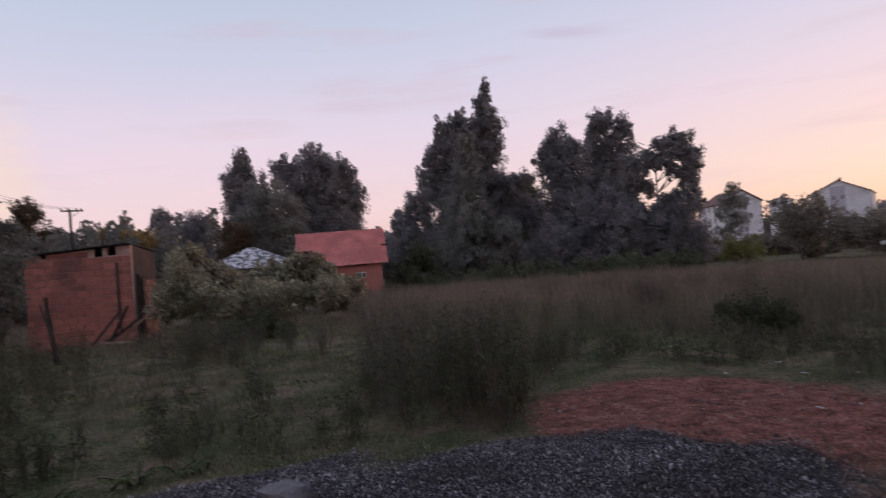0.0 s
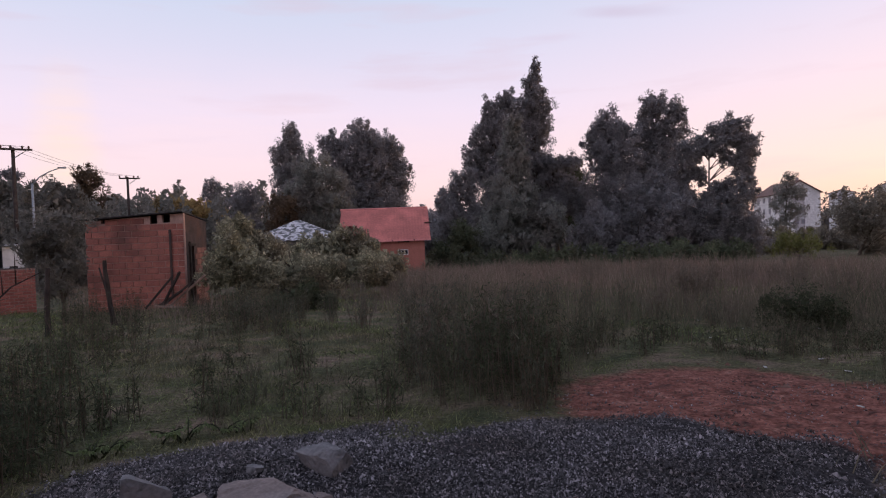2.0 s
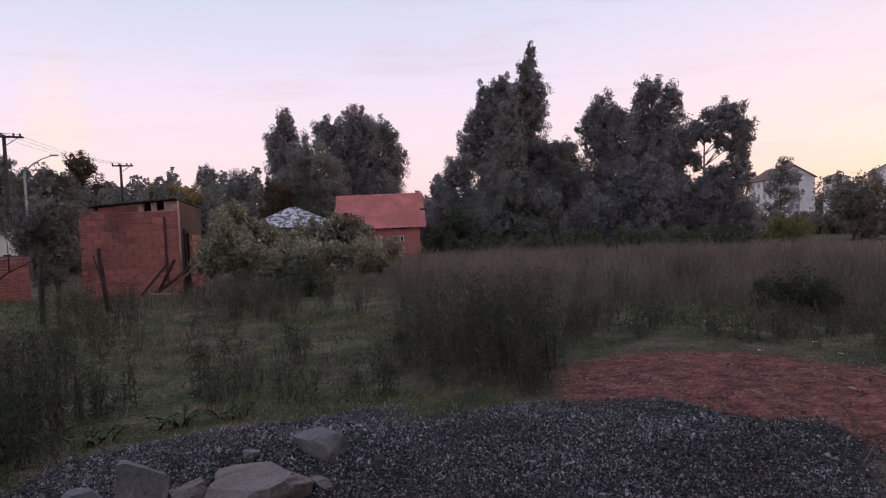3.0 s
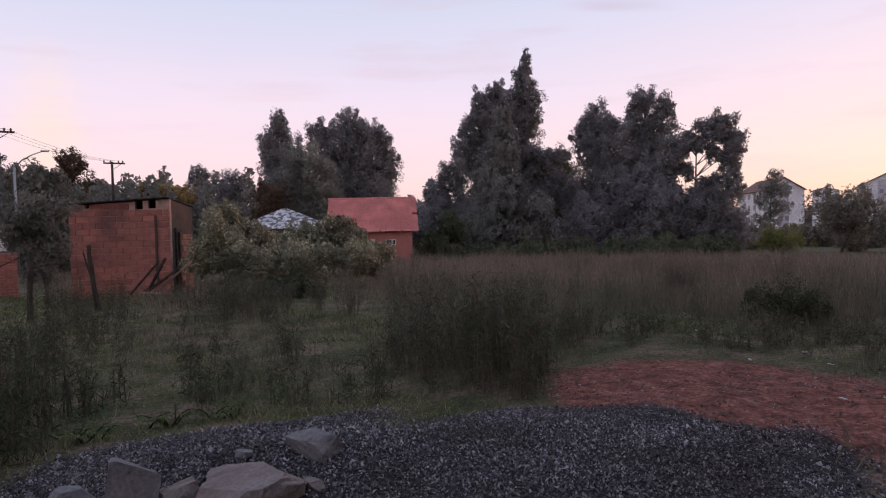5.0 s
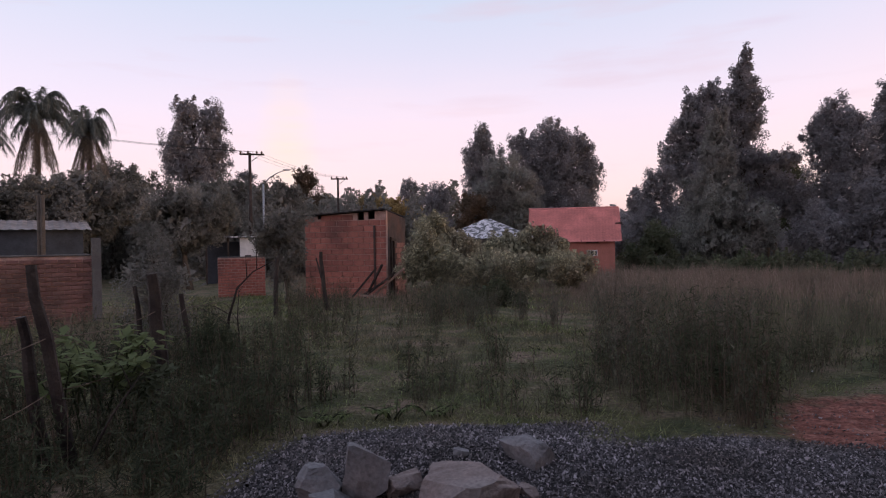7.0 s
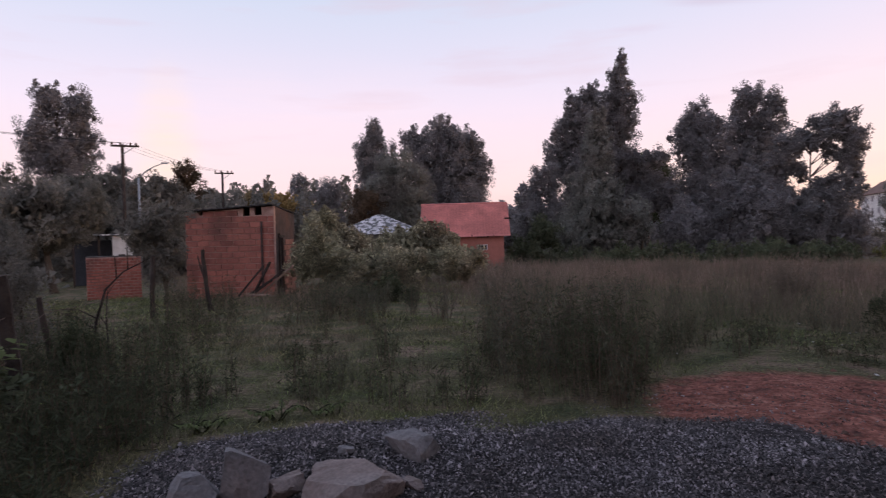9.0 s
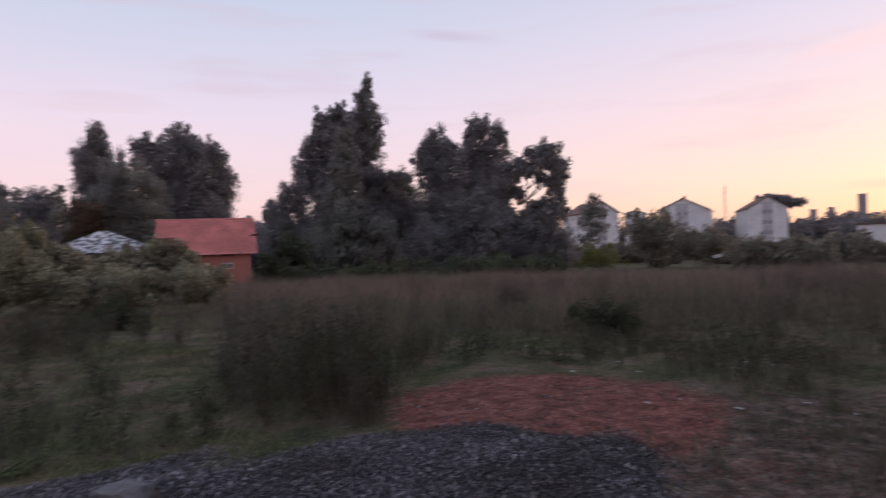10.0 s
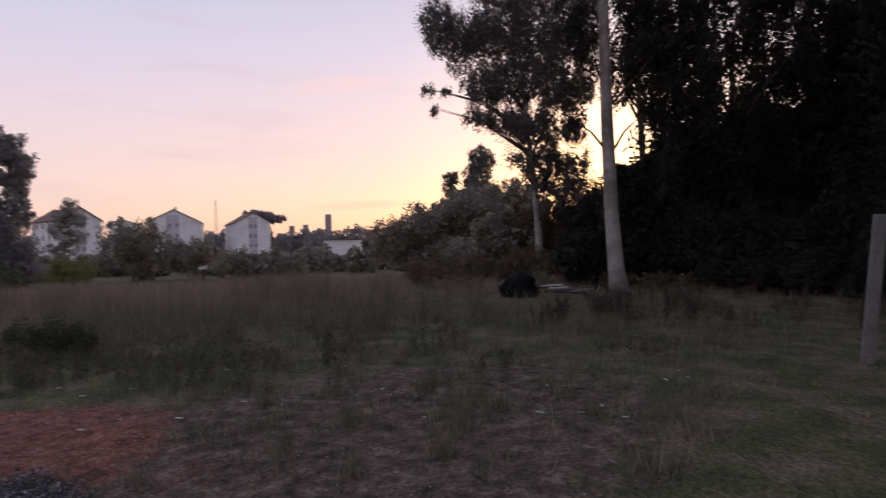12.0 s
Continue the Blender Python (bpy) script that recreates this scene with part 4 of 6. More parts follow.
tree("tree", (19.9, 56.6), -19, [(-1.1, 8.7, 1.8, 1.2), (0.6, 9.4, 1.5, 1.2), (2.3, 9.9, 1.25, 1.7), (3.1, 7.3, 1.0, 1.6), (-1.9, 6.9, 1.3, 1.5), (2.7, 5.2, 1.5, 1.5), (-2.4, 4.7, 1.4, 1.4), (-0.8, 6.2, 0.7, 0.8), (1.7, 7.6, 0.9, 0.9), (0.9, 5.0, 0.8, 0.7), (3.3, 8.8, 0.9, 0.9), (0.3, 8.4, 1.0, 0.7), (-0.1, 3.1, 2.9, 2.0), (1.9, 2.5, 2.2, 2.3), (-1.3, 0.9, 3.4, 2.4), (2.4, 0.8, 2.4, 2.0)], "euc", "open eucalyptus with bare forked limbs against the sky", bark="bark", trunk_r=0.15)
tree("tree", (40.3, 86.0), -25, [(0.4, 7.6, 1.0, 1.1), (-0.5, 6.2, 1.3, 1.1), (1.0, 5.8, 1.4, 1.2), (-0.9, 4.4, 1.6, 1.2), (0.9, 3.6, 1.6, 1.2), (-0.4, 1.8, 1.9, 1.5)], "grey_leaf", "slender feathery tree standing before a white apartment block", density=110, trunk_r=0.12)
tree("shrub", (19.1, 39.7), -26, [(0.0, 0.6, 1.2, 0.7), (0.6, 0.1, 1.2, 0.6), (-0.8, 0.1, 0.8, 0.5)], "lime_leaf", "bright lime-green rounded shrub in the tall grass", "shrub", density=420, size=(0.16, 0.07), trunk_r=0.05)
tree("tree", (-27.4, 55.6), 26, [(-2.2, 5.3, 1.4, 0.8), (-0.3, 5.5, 1.6, 0.9), (1.8, 4.9, 1.5, 1.0), (-0.8, 4.2, 2.4, 1.4)], "yellow_leaf", "yellow-flowering tree behind the brick shed", trunk_r=0.15)
tree("tree", (-35.1, 77.4), 24, [(0.1, 8.9, 1.3, 1.3), (0.0, 6.5, 1.8, 1.8)], "euc_dark", "small dark round-topped tree", trunk_r=0.15)
tree("tree", (-30.6, 76.1), 22, [(0.1, 7.4, 1.9, 1.8), (0.0, 4.5, 2.2, 2.0)], "euc_dark", "dark round tree beside the grove", trunk_r=0.18)
# brown leaf colour stands for orange evening light on this tree
tree("tree", (-44.6, 66.5), 34, [(0.0, 9.5, 1.6, 1.7), (-1.0, 7.8, 1.8, 1.4), (1.5, 6.5, 2.0, 2.0)], "brown_leaf", "tree with the last light's russet put into its leaf colour", trunk_r=0.2)
tree("tree", (-53.4, 66.2), 39, [(0.1, 10.6, 1.3, 0.8), (0, 8.0, 1.4, 1.6)], "euc", "small round tree behind the utility pole", trunk_r=0.15)
tree("tree", (-28.5, 38.7), 36, [(0.0, 5.0, 2.0, 1.4), (1.2, 3.7, 1.7, 1.7), (-1.0, 3.0, 1.8, 1.8)], "row_leaf", "dark green tree behind the shed", trunk_r=0.18)
tree("tree", (-53.6, 56.7), 43, [(-0.4, 17.0, 1.5, 2.3), (2.3, 16.1, 1.6, 2.6), (-1.1, 13.2, 2.1, 3.1), (2.3, 12.7, 2.2, 3.1), (0.4, 10.2, 3.4, 2.2), (0.4, 6.5, 3.4, 2.6)], "euc_dark", "tall twin-topped conifer with tiered dark foliage", trunk_r=0.35, clump=0.33)
tree("tree", (-23.0, 23.8), 44, [(0.0, 3.6, 1.7, 1.0), (-1.2, 3.0, 1.3, 1.1), (1.5, 3.1, 1.3, 1.3), (0.0, 2.4, 2.0, 1.3)], "row_leaf", "round grey-green weeping tree behind the brick wall", density=620, size=(0.22, 0.075), hang=0.9, trunk_r=0.16)
tree("tree", (-45.6, 39.1), 49, [(0.0, 7.6, 1.9, 1.6), (1.8, 6.7, 1.7, 1.5), (-4.1, 5.8, 2.4, 1.9), (0.5, 4.2, 2.6, 2.2)], "row_leaf", "dark tree in the row behind the palms", trunk_r=0.2)
tree("tree", (-40.0, 47.0), 40, [(0.0, 6.8, 2.2, 1.5), (-2.4, 6.2, 2.0, 1.6), (2.2, 5.6, 2.2, 1.8), (0, 4, 2.8, 2)], "row_leaf", "dark tree in the row behind the utility pole", trunk_r=0.2)
tree("shrub", (-10.4, 24.9), 23, [(-0.2, 2.2, 0.8, 0.8), (0.4, 1.7, 0.9, 0.9), (1.4, 1.2, 1.0, 0.8), (2.4, 0.6, 1.0, 0.8), (0.0, 0.7, 1.1, 0.9)], "shrub_leaf", "leafy grey-green shrub growing against the brick shed", "shrub", density=1300, size=(0.17, 0.10), trunk_r=0.06)
tree("shrub", (-7.4, 28.1), 15, [(-3.0, 0.6, 1.1, 0.75), (-1.5, 0.8, 1.1, 0.75), (0.0, 1.3, 1.3, 0.85), (1.5, 1.1, 1.1, 0.85), (2.8, 0.5, 0.9, 0.7), (0, 0.2, 1.8, 0.9)], "shrub_leaf", "wide leafy shrub thicket before the red-roofed house", "shrub", density=1000, size=(0.19, 0.12), trunk_r=0.06)
tree("shrub", (-5.4, 16.1), 19, [(0.5, 0.1, 0.6, 0.55), (-0.1, -0.1, 0.55, 0.45)], "weed", "dark grey-green bush in the turf", "shrub", density=2600, size=(0.1, 0.05), trunk_r=0.03)
tree("shrub", (-6.5, 20.0), 18, [(-2.1, 1.5, 0.6, 0.7), (-1.3, 1.1, 0.9, 0.7), (0.0, 0.8, 1.0, 0.5), (1.3, 0.8, 1.0, 0.5), (2.7, 0.7, 0.9, 0.5), (-2.3, 0.5, 0.6, 0.5), (-0.8, 0.3, 1.2, 0.4), (1.2, 0.3, 1.1, 0.4), (2.8, 0.3, 0.9, 0.3)], "shrub_leaf", "pale grey-green leafy weeds crowding before the houses", "shrub", density=1500, size=(0.13, 0.06), trunk_r=0.03, fill=0.2)
for at, rad, h, c in (((-9.0, 14.6), 0.4, 0.7, 18), ((-7.6, 15.2), 0.5, 0.6, 20), ((-10.2, 15.0), 0.5, 0.8, 22), ((-6.6, 15.6), 0.5, 0.5, 16)):
    weed_clump(at, rad, h, c, "thin dark weeds before the brick shed")
tree("shrub", (17.1, 47.0), -20, [(-0.4, -0.5, 1.4, 0.8), (-2.8, -0.2, 1.5, 1.0)], "green_leaf", "low green bush at the foot of the grove", "shrub", trunk_r=0.06)
tree("shrub", (-11.9, 16.2), 36, [(0.1, 2.2, 0.7, 0.75), (0.3, 1.4, 0.6, 0.6), (-0.6, 1.9, 0.6, 0.6), (0.0, 0.7, 0.5, 0.5)], "row_leaf", "thin dark leafy sapling in front of the brick shed", "shrub", density=1100, size=(0.13, 0.05), trunk_r=0.05)
tree("shrub", (-7.0, 6.5), 47, [(0.0, 1.55, 0.2, 0.28), (-0.1, 1.15, 0.42, 0.4), (0.3, 1.1, 0.4, 0.3), (0.0, 0.6, 0.5, 0.45)], "row_leaf", "upright grey-green bush beside a fence post", "shrub", density=2600, size=(0.075, 0.024), trunk_r=0.025, fill=0.12)

# ---- bushes and trees on the sunset side ----
tree("shrub", (30.0, 51.9), -30, [(0.1, 2.1, 2.8, 2.0), (4.4, 1.0, 2.7, 1.7)], "olive_leaf", "dark olive bushes below the apartment blocks", "shrub", trunk_r=0.12)
tree("shrub", (33.5, 39.8), -40, [(-1.5, 0.1, 2.1, 1.2), (1.8, 0.2, 2.3, 1.3)], "olive_leaf", "grey-green bushes at the far side of the field", "shrub", trunk_r=0.1)
tree("shrub", (41.3, 28.5), -55, [(0.1, 3.1, 3.0, 1.6), (-2.7, 1.8, 2.6, 1.6), (4.0, 4.0, 3.1, 2.2), (1, 0.5, 4, 1.6), (7.5, 4.0, 3.0, 2.6)], "olive_leaf", "bank of grey-green bushes rising to the wood", "shrub", density=300, trunk_r=0.12)
tree("tree", (50.2, 29.6), -59, [(0.7, 9.3, 1.2, 1.4), (0.4, 7.4, 1.4, 1.2), (-2.0, 7.5, 0.7, 1.0), (-1.4, 6.2, 1.2, 0.8), (1.7, 5.9, 1.6, 1.1), (0.5, 4.5, 3.0, 2.2), (-2, 4.0, 2.5, 2)], "row_leaf", "small dark tree standing above the bushes", trunk_r=0.15)
tree("shrub", (35.8, 18.4), -63, [(0.0, 1.9, 2.4, 1.7), (-2.2, 0.8, 2.1, 1.3)], "olive_leaf", "bushes beside the slender eucalyptus", "shrub", density=320, trunk_r=0.1)


def eucalyptus(at, yaw, trunk_pts, radii, blobs, leaf, label, density=260, size=(0.26, 0.06), clump=0.33, bark="bark", boughs=3, fill=0.45, open_above=99.0):
    """A tall tree with a smooth pale trunk along given points and hanging leaves."""
    z0 = slope(*at)
    e = thing("tree", pose(at[0], at[1], z0, 0, 0, yaw), label, "tree")
    sp = [Vector(p) for p in trunk_pts]
    part_tubes("trunk", [tube(sp, radii, 14)], M[bark], e)
    for nth, (x, z, rx, rz) in enumerate(blobs):
        if boughs == 1 and nth % 3:
            continue
        zz = max(2.0, z - 1.6 * rz - 0.4 * abs(x))
        i = max(0, min(len(sp) - 2, sum(1 for s in sp if s.z < zz) - 1))
        f = max(0, min(1, (zz - sp[i].z) / (sp[i + 1].z - sp[i].z)))
        s = sp[i].lerp(sp[i + 1], f)
        for _ in range(boughs):
            q = Vector((x + RNG.uniform(-0.7, 0.7) * rx, RNG.uniform(-0.6, 0.6) * rx, z + RNG.uniform(-0.5, 0.5) * rz))
            mid = s.lerp(q, 0.5) + Vector((RNG.normal() * 0.15, RNG.normal() * 0.15, 0.10 * (q - s).length))
            part_tubes("bough", [tube([s, mid, q], [0.06, 0.038, 0.010], 5)], M["dark_bark"], e)
    low = [b for b in blobs if b[1] < open_above]
    high = [b for b in blobs if b[1] >= open_above]
    if low:
        v, f = crown(low, density, size, 0.9, clump, core=fill, wisp=True)
        part_np("crown", v, f, M[leaf], e)
    if high:
        v, f = crown(high, density * 0.50, (size[0] * 0.85, size[1] * 0.75), 0.95, clump * 0.85, core=0.02, wisp=True)
        part_np("upper_crown" if low else "crown", v, f, M[leaf], e)
    return e


eucalyptus((33.0, 15.0), -66, [(0, 0, -0.2), (0.05, 0, 2.5), (-0.1, 0, 5), (-0.4, 0, 8), (-0.8, 0, 12), (-1.2, 0, 18)], [0.22, 0.19, 0.18, 0.15, 0.11, 0.04],
           [(-5.6, 15.2, 1.2, 1.5), (-4.4, 13.9, 1.4, 1.5), (-2.5, 14.2, 1.8, 1.8), (-0.2, 14.3, 2.1, 1.9), (2.0, 13.8, 1.5, 1.9), (-2.9, 11.2, 1.4, 1.3), (-1.1, 11.5, 1.7, 1.8), (1.0, 11.3, 1.7, 1.7), (2.2, 10.6, 1.0, 1.6), (-3.4, 9.5, 1.0, 0.5), (-1.6, 9.1, 1.3, 0.8), (0.0, 8.6, 1.6, 1.3), (1.8, 8.5, 0.9, 0.8), (-0.6, 6.9, 0.9, 0.9), (0.7, 6.8, 1.1, 1.2), (2.1, 6.2, 1.0, 1.2), (1.5, 5.0, 1.1, 0.7), (0.2, 5.6, 0.8, 0.7), (-6.2, 11.3, 0.45, 0.3), (-5.9, 10.1, 0.22, 0.35), (-5.2, 11.1, 0.4, 0.2), (-1.2, 17.0, 2.7, 1.8), (2.4, 16.4, 2.0, 1.7)],
           "shaded_hanging_leaf", "slender eucalyptus with dark hanging foliage against the sunset", density=720, size=(0.21, 0.065), fill=0.2, boughs=2)
eucalyptus((22.8, 7.0), -73, [(0.05, 0, -0.3), (-0.12, 0, 0.9), (-0.25, 0, 3), (-0.35, 0, 6), (-0.42, 0, 10.5), (-0.5, 0, 16)], [0.42, 0.30, 0.255, 0.225, 0.19, 0.08],
           [(1.0, 9.2, 0.8, 1.2), (0.7, 7.8, 0.5, 0.9), (1.7, 8.3, 0.8, 1.2), (1.3, 6.5, 0.55, 0.6), (2.2, 6.6, 0.7, 0.9), (1.9, 5.4, 0.4, 0.6), (2.5, 9.4, 0.8, 1.0), (3.2, 8.3, 0.7, 1.2), (3.0, 6.7, 0.7, 1.0), (0.6, 10.5, 0.8, 0.8), (1.8, 10.3, 1.2, 0.8), (-1.2, 9.6, 0.7, 1.1), (-1.4, 6.4, 0.4, 0.4), (-1.6, 12.5, 1.6, 1.4), (1.0, 13.0, 2.0, 1.6), (-0.4, 15.5, 2.2, 1.4)],
           "shaded_wood_leaf", "large eucalyptus with a smooth pale trunk at the wood's edge", density=700, size=(0.36, 0.13), boughs=1, open_above=0)
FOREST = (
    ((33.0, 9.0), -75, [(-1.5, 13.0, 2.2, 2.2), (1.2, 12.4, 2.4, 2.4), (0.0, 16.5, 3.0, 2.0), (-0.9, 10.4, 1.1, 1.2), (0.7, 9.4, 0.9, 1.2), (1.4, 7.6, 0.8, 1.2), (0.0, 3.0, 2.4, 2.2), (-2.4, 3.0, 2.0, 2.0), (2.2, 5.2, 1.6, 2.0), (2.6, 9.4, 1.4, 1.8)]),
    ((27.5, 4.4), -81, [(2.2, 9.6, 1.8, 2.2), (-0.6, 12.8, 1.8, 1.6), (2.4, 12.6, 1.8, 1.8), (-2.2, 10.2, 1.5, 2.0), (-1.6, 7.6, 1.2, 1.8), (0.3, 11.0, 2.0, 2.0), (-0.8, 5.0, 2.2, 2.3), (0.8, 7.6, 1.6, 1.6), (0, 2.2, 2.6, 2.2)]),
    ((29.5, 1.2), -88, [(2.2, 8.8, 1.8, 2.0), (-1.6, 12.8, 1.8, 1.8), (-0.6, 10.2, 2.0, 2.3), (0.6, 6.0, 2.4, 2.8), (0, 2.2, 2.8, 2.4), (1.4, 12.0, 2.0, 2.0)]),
    # next two stand out of view, raised to shade the ground on the right
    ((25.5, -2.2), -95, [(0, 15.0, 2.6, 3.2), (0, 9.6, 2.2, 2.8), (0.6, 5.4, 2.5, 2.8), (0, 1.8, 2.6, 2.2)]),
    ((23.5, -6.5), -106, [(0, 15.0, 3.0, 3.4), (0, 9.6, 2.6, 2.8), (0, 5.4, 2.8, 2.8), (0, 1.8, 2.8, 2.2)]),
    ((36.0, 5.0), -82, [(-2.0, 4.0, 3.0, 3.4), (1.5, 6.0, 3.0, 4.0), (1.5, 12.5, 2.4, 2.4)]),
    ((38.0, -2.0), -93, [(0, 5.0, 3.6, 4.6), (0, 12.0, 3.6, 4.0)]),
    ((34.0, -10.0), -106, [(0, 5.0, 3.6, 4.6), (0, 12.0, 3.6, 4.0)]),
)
# unseen trees added behind the camera to block sky light from the ground
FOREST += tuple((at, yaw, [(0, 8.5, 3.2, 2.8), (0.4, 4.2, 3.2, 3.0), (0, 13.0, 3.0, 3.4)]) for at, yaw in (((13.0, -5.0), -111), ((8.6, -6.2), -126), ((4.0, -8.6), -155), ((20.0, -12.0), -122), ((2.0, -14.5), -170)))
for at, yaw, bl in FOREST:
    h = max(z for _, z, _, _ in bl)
    eucalyptus(at, yaw, [(0, 0, -0.2), (0.1, 0, h * 0.3), (-0.1, 0, h * 0.6), (0, 0, h + 1)], [0.24, 0.19, 0.14, 0.05], bl, "shaded_wood_leaf", "dark dense eucalyptus of the wood, extended out of view to shade the field", density=360 if at[1] > -5 else 150, size=(0.36, 0.15) if at[1] > -5 else (0.6, 0.3), bark="dark_bark", fill=0.35, open_above=7.0 if at[1] > 4.2 else 9.5 if at[1] > 1 else 99.0)
tree("shrub", (27.0, 7.8), -74, [(-0.4, 4.3, 0.45, 0.5), (0.5, 3.9, 0.8, 0.8), (1.4, 4.4, 0.9, 1.1), (0.1, 2.9, 1.1, 1.1), (0.0, 1.2, 1.6, 1.3), (1.8, 1.3, 1.6, 1.4), (-2.0, 0.8, 1.4, 1.0)], "shaded_wood_leaf", "dark undergrowth below the eucalyptus", "shrub", density=700, trunk_r=0.06)
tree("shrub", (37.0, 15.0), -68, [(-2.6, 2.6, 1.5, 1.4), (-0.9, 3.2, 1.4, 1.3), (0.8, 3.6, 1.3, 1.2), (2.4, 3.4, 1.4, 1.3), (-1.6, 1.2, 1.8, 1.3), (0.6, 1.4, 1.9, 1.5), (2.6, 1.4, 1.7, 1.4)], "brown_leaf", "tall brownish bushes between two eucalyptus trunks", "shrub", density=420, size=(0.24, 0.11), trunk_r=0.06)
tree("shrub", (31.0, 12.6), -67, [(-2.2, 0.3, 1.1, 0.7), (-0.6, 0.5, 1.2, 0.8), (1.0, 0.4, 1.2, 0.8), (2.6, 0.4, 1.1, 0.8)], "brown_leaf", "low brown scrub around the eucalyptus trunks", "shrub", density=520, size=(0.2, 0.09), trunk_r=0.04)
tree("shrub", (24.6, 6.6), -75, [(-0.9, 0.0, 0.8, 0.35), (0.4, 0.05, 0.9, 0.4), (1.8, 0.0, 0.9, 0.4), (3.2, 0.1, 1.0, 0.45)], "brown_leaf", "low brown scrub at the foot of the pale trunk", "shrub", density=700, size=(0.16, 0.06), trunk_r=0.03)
tree("shrub", (23.5, 3.2), -82, [(0.0, 0.4, 1.2, 0.5), (2.0, 0.4, 1.3, 0.6), (4.0, 0.4, 1.3, 0.6)], "shaded_wood_leaf", "low dark scrub at the foot of the wood", "shrub", density=600, size=(0.2, 0.1), trunk_r=0.04)
tree("shrub", (21.5, -3.5), -99, [(0.0, 0.5, 1.5, 0.7), (2.4, 0.6, 1.5, 0.8), (-2.0, 0.5, 1.3, 0.7)], "shaded_wood_leaf", "low dark scrub at the foot of the wood", "shrub", density=600, size=(0.2, 0.1), trunk_r=0.04)
tree("shrub", (26.0, 2.0), -86, [(0.0, 1.2, 1.8, 1.4), (2.2, 1.3, 1.8, 1.5), (-2.0, 1.2, 1.6, 1.3)], "shaded_wood_leaf", "dark undergrowth along the wood", "shrub", density=700, trunk_r=0.06)


def palm(at, height, yaw, label, fronds=26, length=2.6, spread=0.6):
    z0 = slope(*at)
    e = thing("palm_tree", pose(at[0], at[1], z0, 0, 0, yaw), label, "palm tree")
    H = height - z0
    part_tubes("trunk", [tube([(0, 0, -0.2), (0.08, 0, H * 0.5), (0, 0, H)], [0.22, 0.17, 0.15], 10)], M["dark_bark"], e)
    for dead in (False, True):
        V, n = [], (fronds if not dead else 16)
        for i in range(n):
            a = 2.4 * i + RNG.uniform(-0.2, 0.2)
            rise = RNG.uniform(0.2, 1.7) if not dead else RNG.uniform(-0.4, 0.0)
            L = length * RNG.uniform(0.8, 1.15) * (1.15 if dead else 1)
            prev = None
            for s in np.linspace(0, 1, 22):
                out = L * (spread * s if not dead else 0.30 * s ** 0.6)
                z = L * (rise * s - (0.42 + 0.72 * rise) * s ** 2.0) if not dead else -L * (0.8 * s)
                c = np.array([math.cos(a) * out, math.sin(a) * out, H + z])
                if prev is not None:
                    side = np.array([-math.sin(a), math.cos(a), 0])
                    for sub in np.linspace(0.05, 0.95, 11):
                        b = prev + (c - prev) * sub
                        ll = 1.05 * (1 - 0.55 * s) * RNG.uniform(0.6, 1.2) * min(1.0, 0.25 + 3 * s)
                        tip = b + side * RNG.uniform(-0.55, 0.55) * ll + (c - prev) * RNG.uniform(0.3, 2.2) + np.array([0, 0, -ll * RNG.uniform(0.0, 1.0)]) + RNG.normal(size=3) * 0.06
                        w = (c - prev) / np.linalg.norm(c - prev) * 0.030
                        V += [b - w, b + w, tip]
                    V += [prev + side * 0.02, prev - side * 0.02, c]
                prev = c
        V = np.array(V)
        part_np("dead_fronds" if dead else "fronds", V, np.arange(len(V)).reshape(-1, 3), M["dead_palm" if dead else "palm_leaf"], e, "dry brown hanging fronds" if dead else "")
    return e


palm((-38.4, 27.3), 10.0, 0, "tall palm with drooping feathery fronds", 46, 3.7, 0.62)
palm((-41.5, 25.0), 8.8, 80, "lower palm crowding a taller one", 32, 3.8, 0.6)
palm((-39.0, 31.5), 9.8, 40, "palm with narrow drooping fronds beside a taller one", 32, 3.8, 0.42)
tree("tree", (-36.5, 27.5), 52, [(-1.5, 4.6, 1.8, 1.6), (1.5, 5.0, 2.0, 1.8), (3.6, 4.2, 1.8, 1.6), (0.5, 3.0, 3.0, 1.6), (-4.0, 4.0, 2.0, 1.6)], "row_leaf", "dark bushy tree around the palm trunks", trunk_r=0.15)


def woods(name, label, r0, r1, a0, a1, height, leaf, n, size):
    """A far strip of woodland, nobody could count its trees."""
    a = RNG.uniform(a0, a1, n)
    k = max(8, int((a1 - a0) * 1.5))
    ca, ch = np.linspace(a0, a1, k), height * RNG.uniform(0.6, 1.05, k)
    j = RNG.integers(0, k, n)
    wid = (a1 - a0) / k * 1.0
    u = unit(n) * RNG.uniform(0.6, 1, n)[:, None]
    aa = ca[j] + u[:, 0] * wid * 1.2
    rr = RNG.uniform(r0, r1, k)[j] + u[:, 1] * height * 0.4
    zz = -1.8 + ch[j] * (0.5 + 0.5 * u[:, 2])
    A = np.radians(aa)
    p = np.stack([-np.sin(A) * rr, np.cos(A) * rr, zz], 1)
    v, f = leaf_quads(p, *size, 0.2)
    tagged(new(name, mesh_of(name, v, f, M[leaf])), label, "woodland", kind="stuff")


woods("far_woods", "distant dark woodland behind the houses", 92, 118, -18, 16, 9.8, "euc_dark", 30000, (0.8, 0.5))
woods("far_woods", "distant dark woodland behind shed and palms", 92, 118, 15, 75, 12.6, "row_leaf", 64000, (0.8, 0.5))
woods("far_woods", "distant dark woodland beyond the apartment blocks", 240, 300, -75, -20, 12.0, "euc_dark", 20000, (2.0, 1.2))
woods("scrub", "low green scrub along the foot of the groves", 47, 53, -22, 5, 2.6, "green_leaf", 13000, (0.34, 0.16))
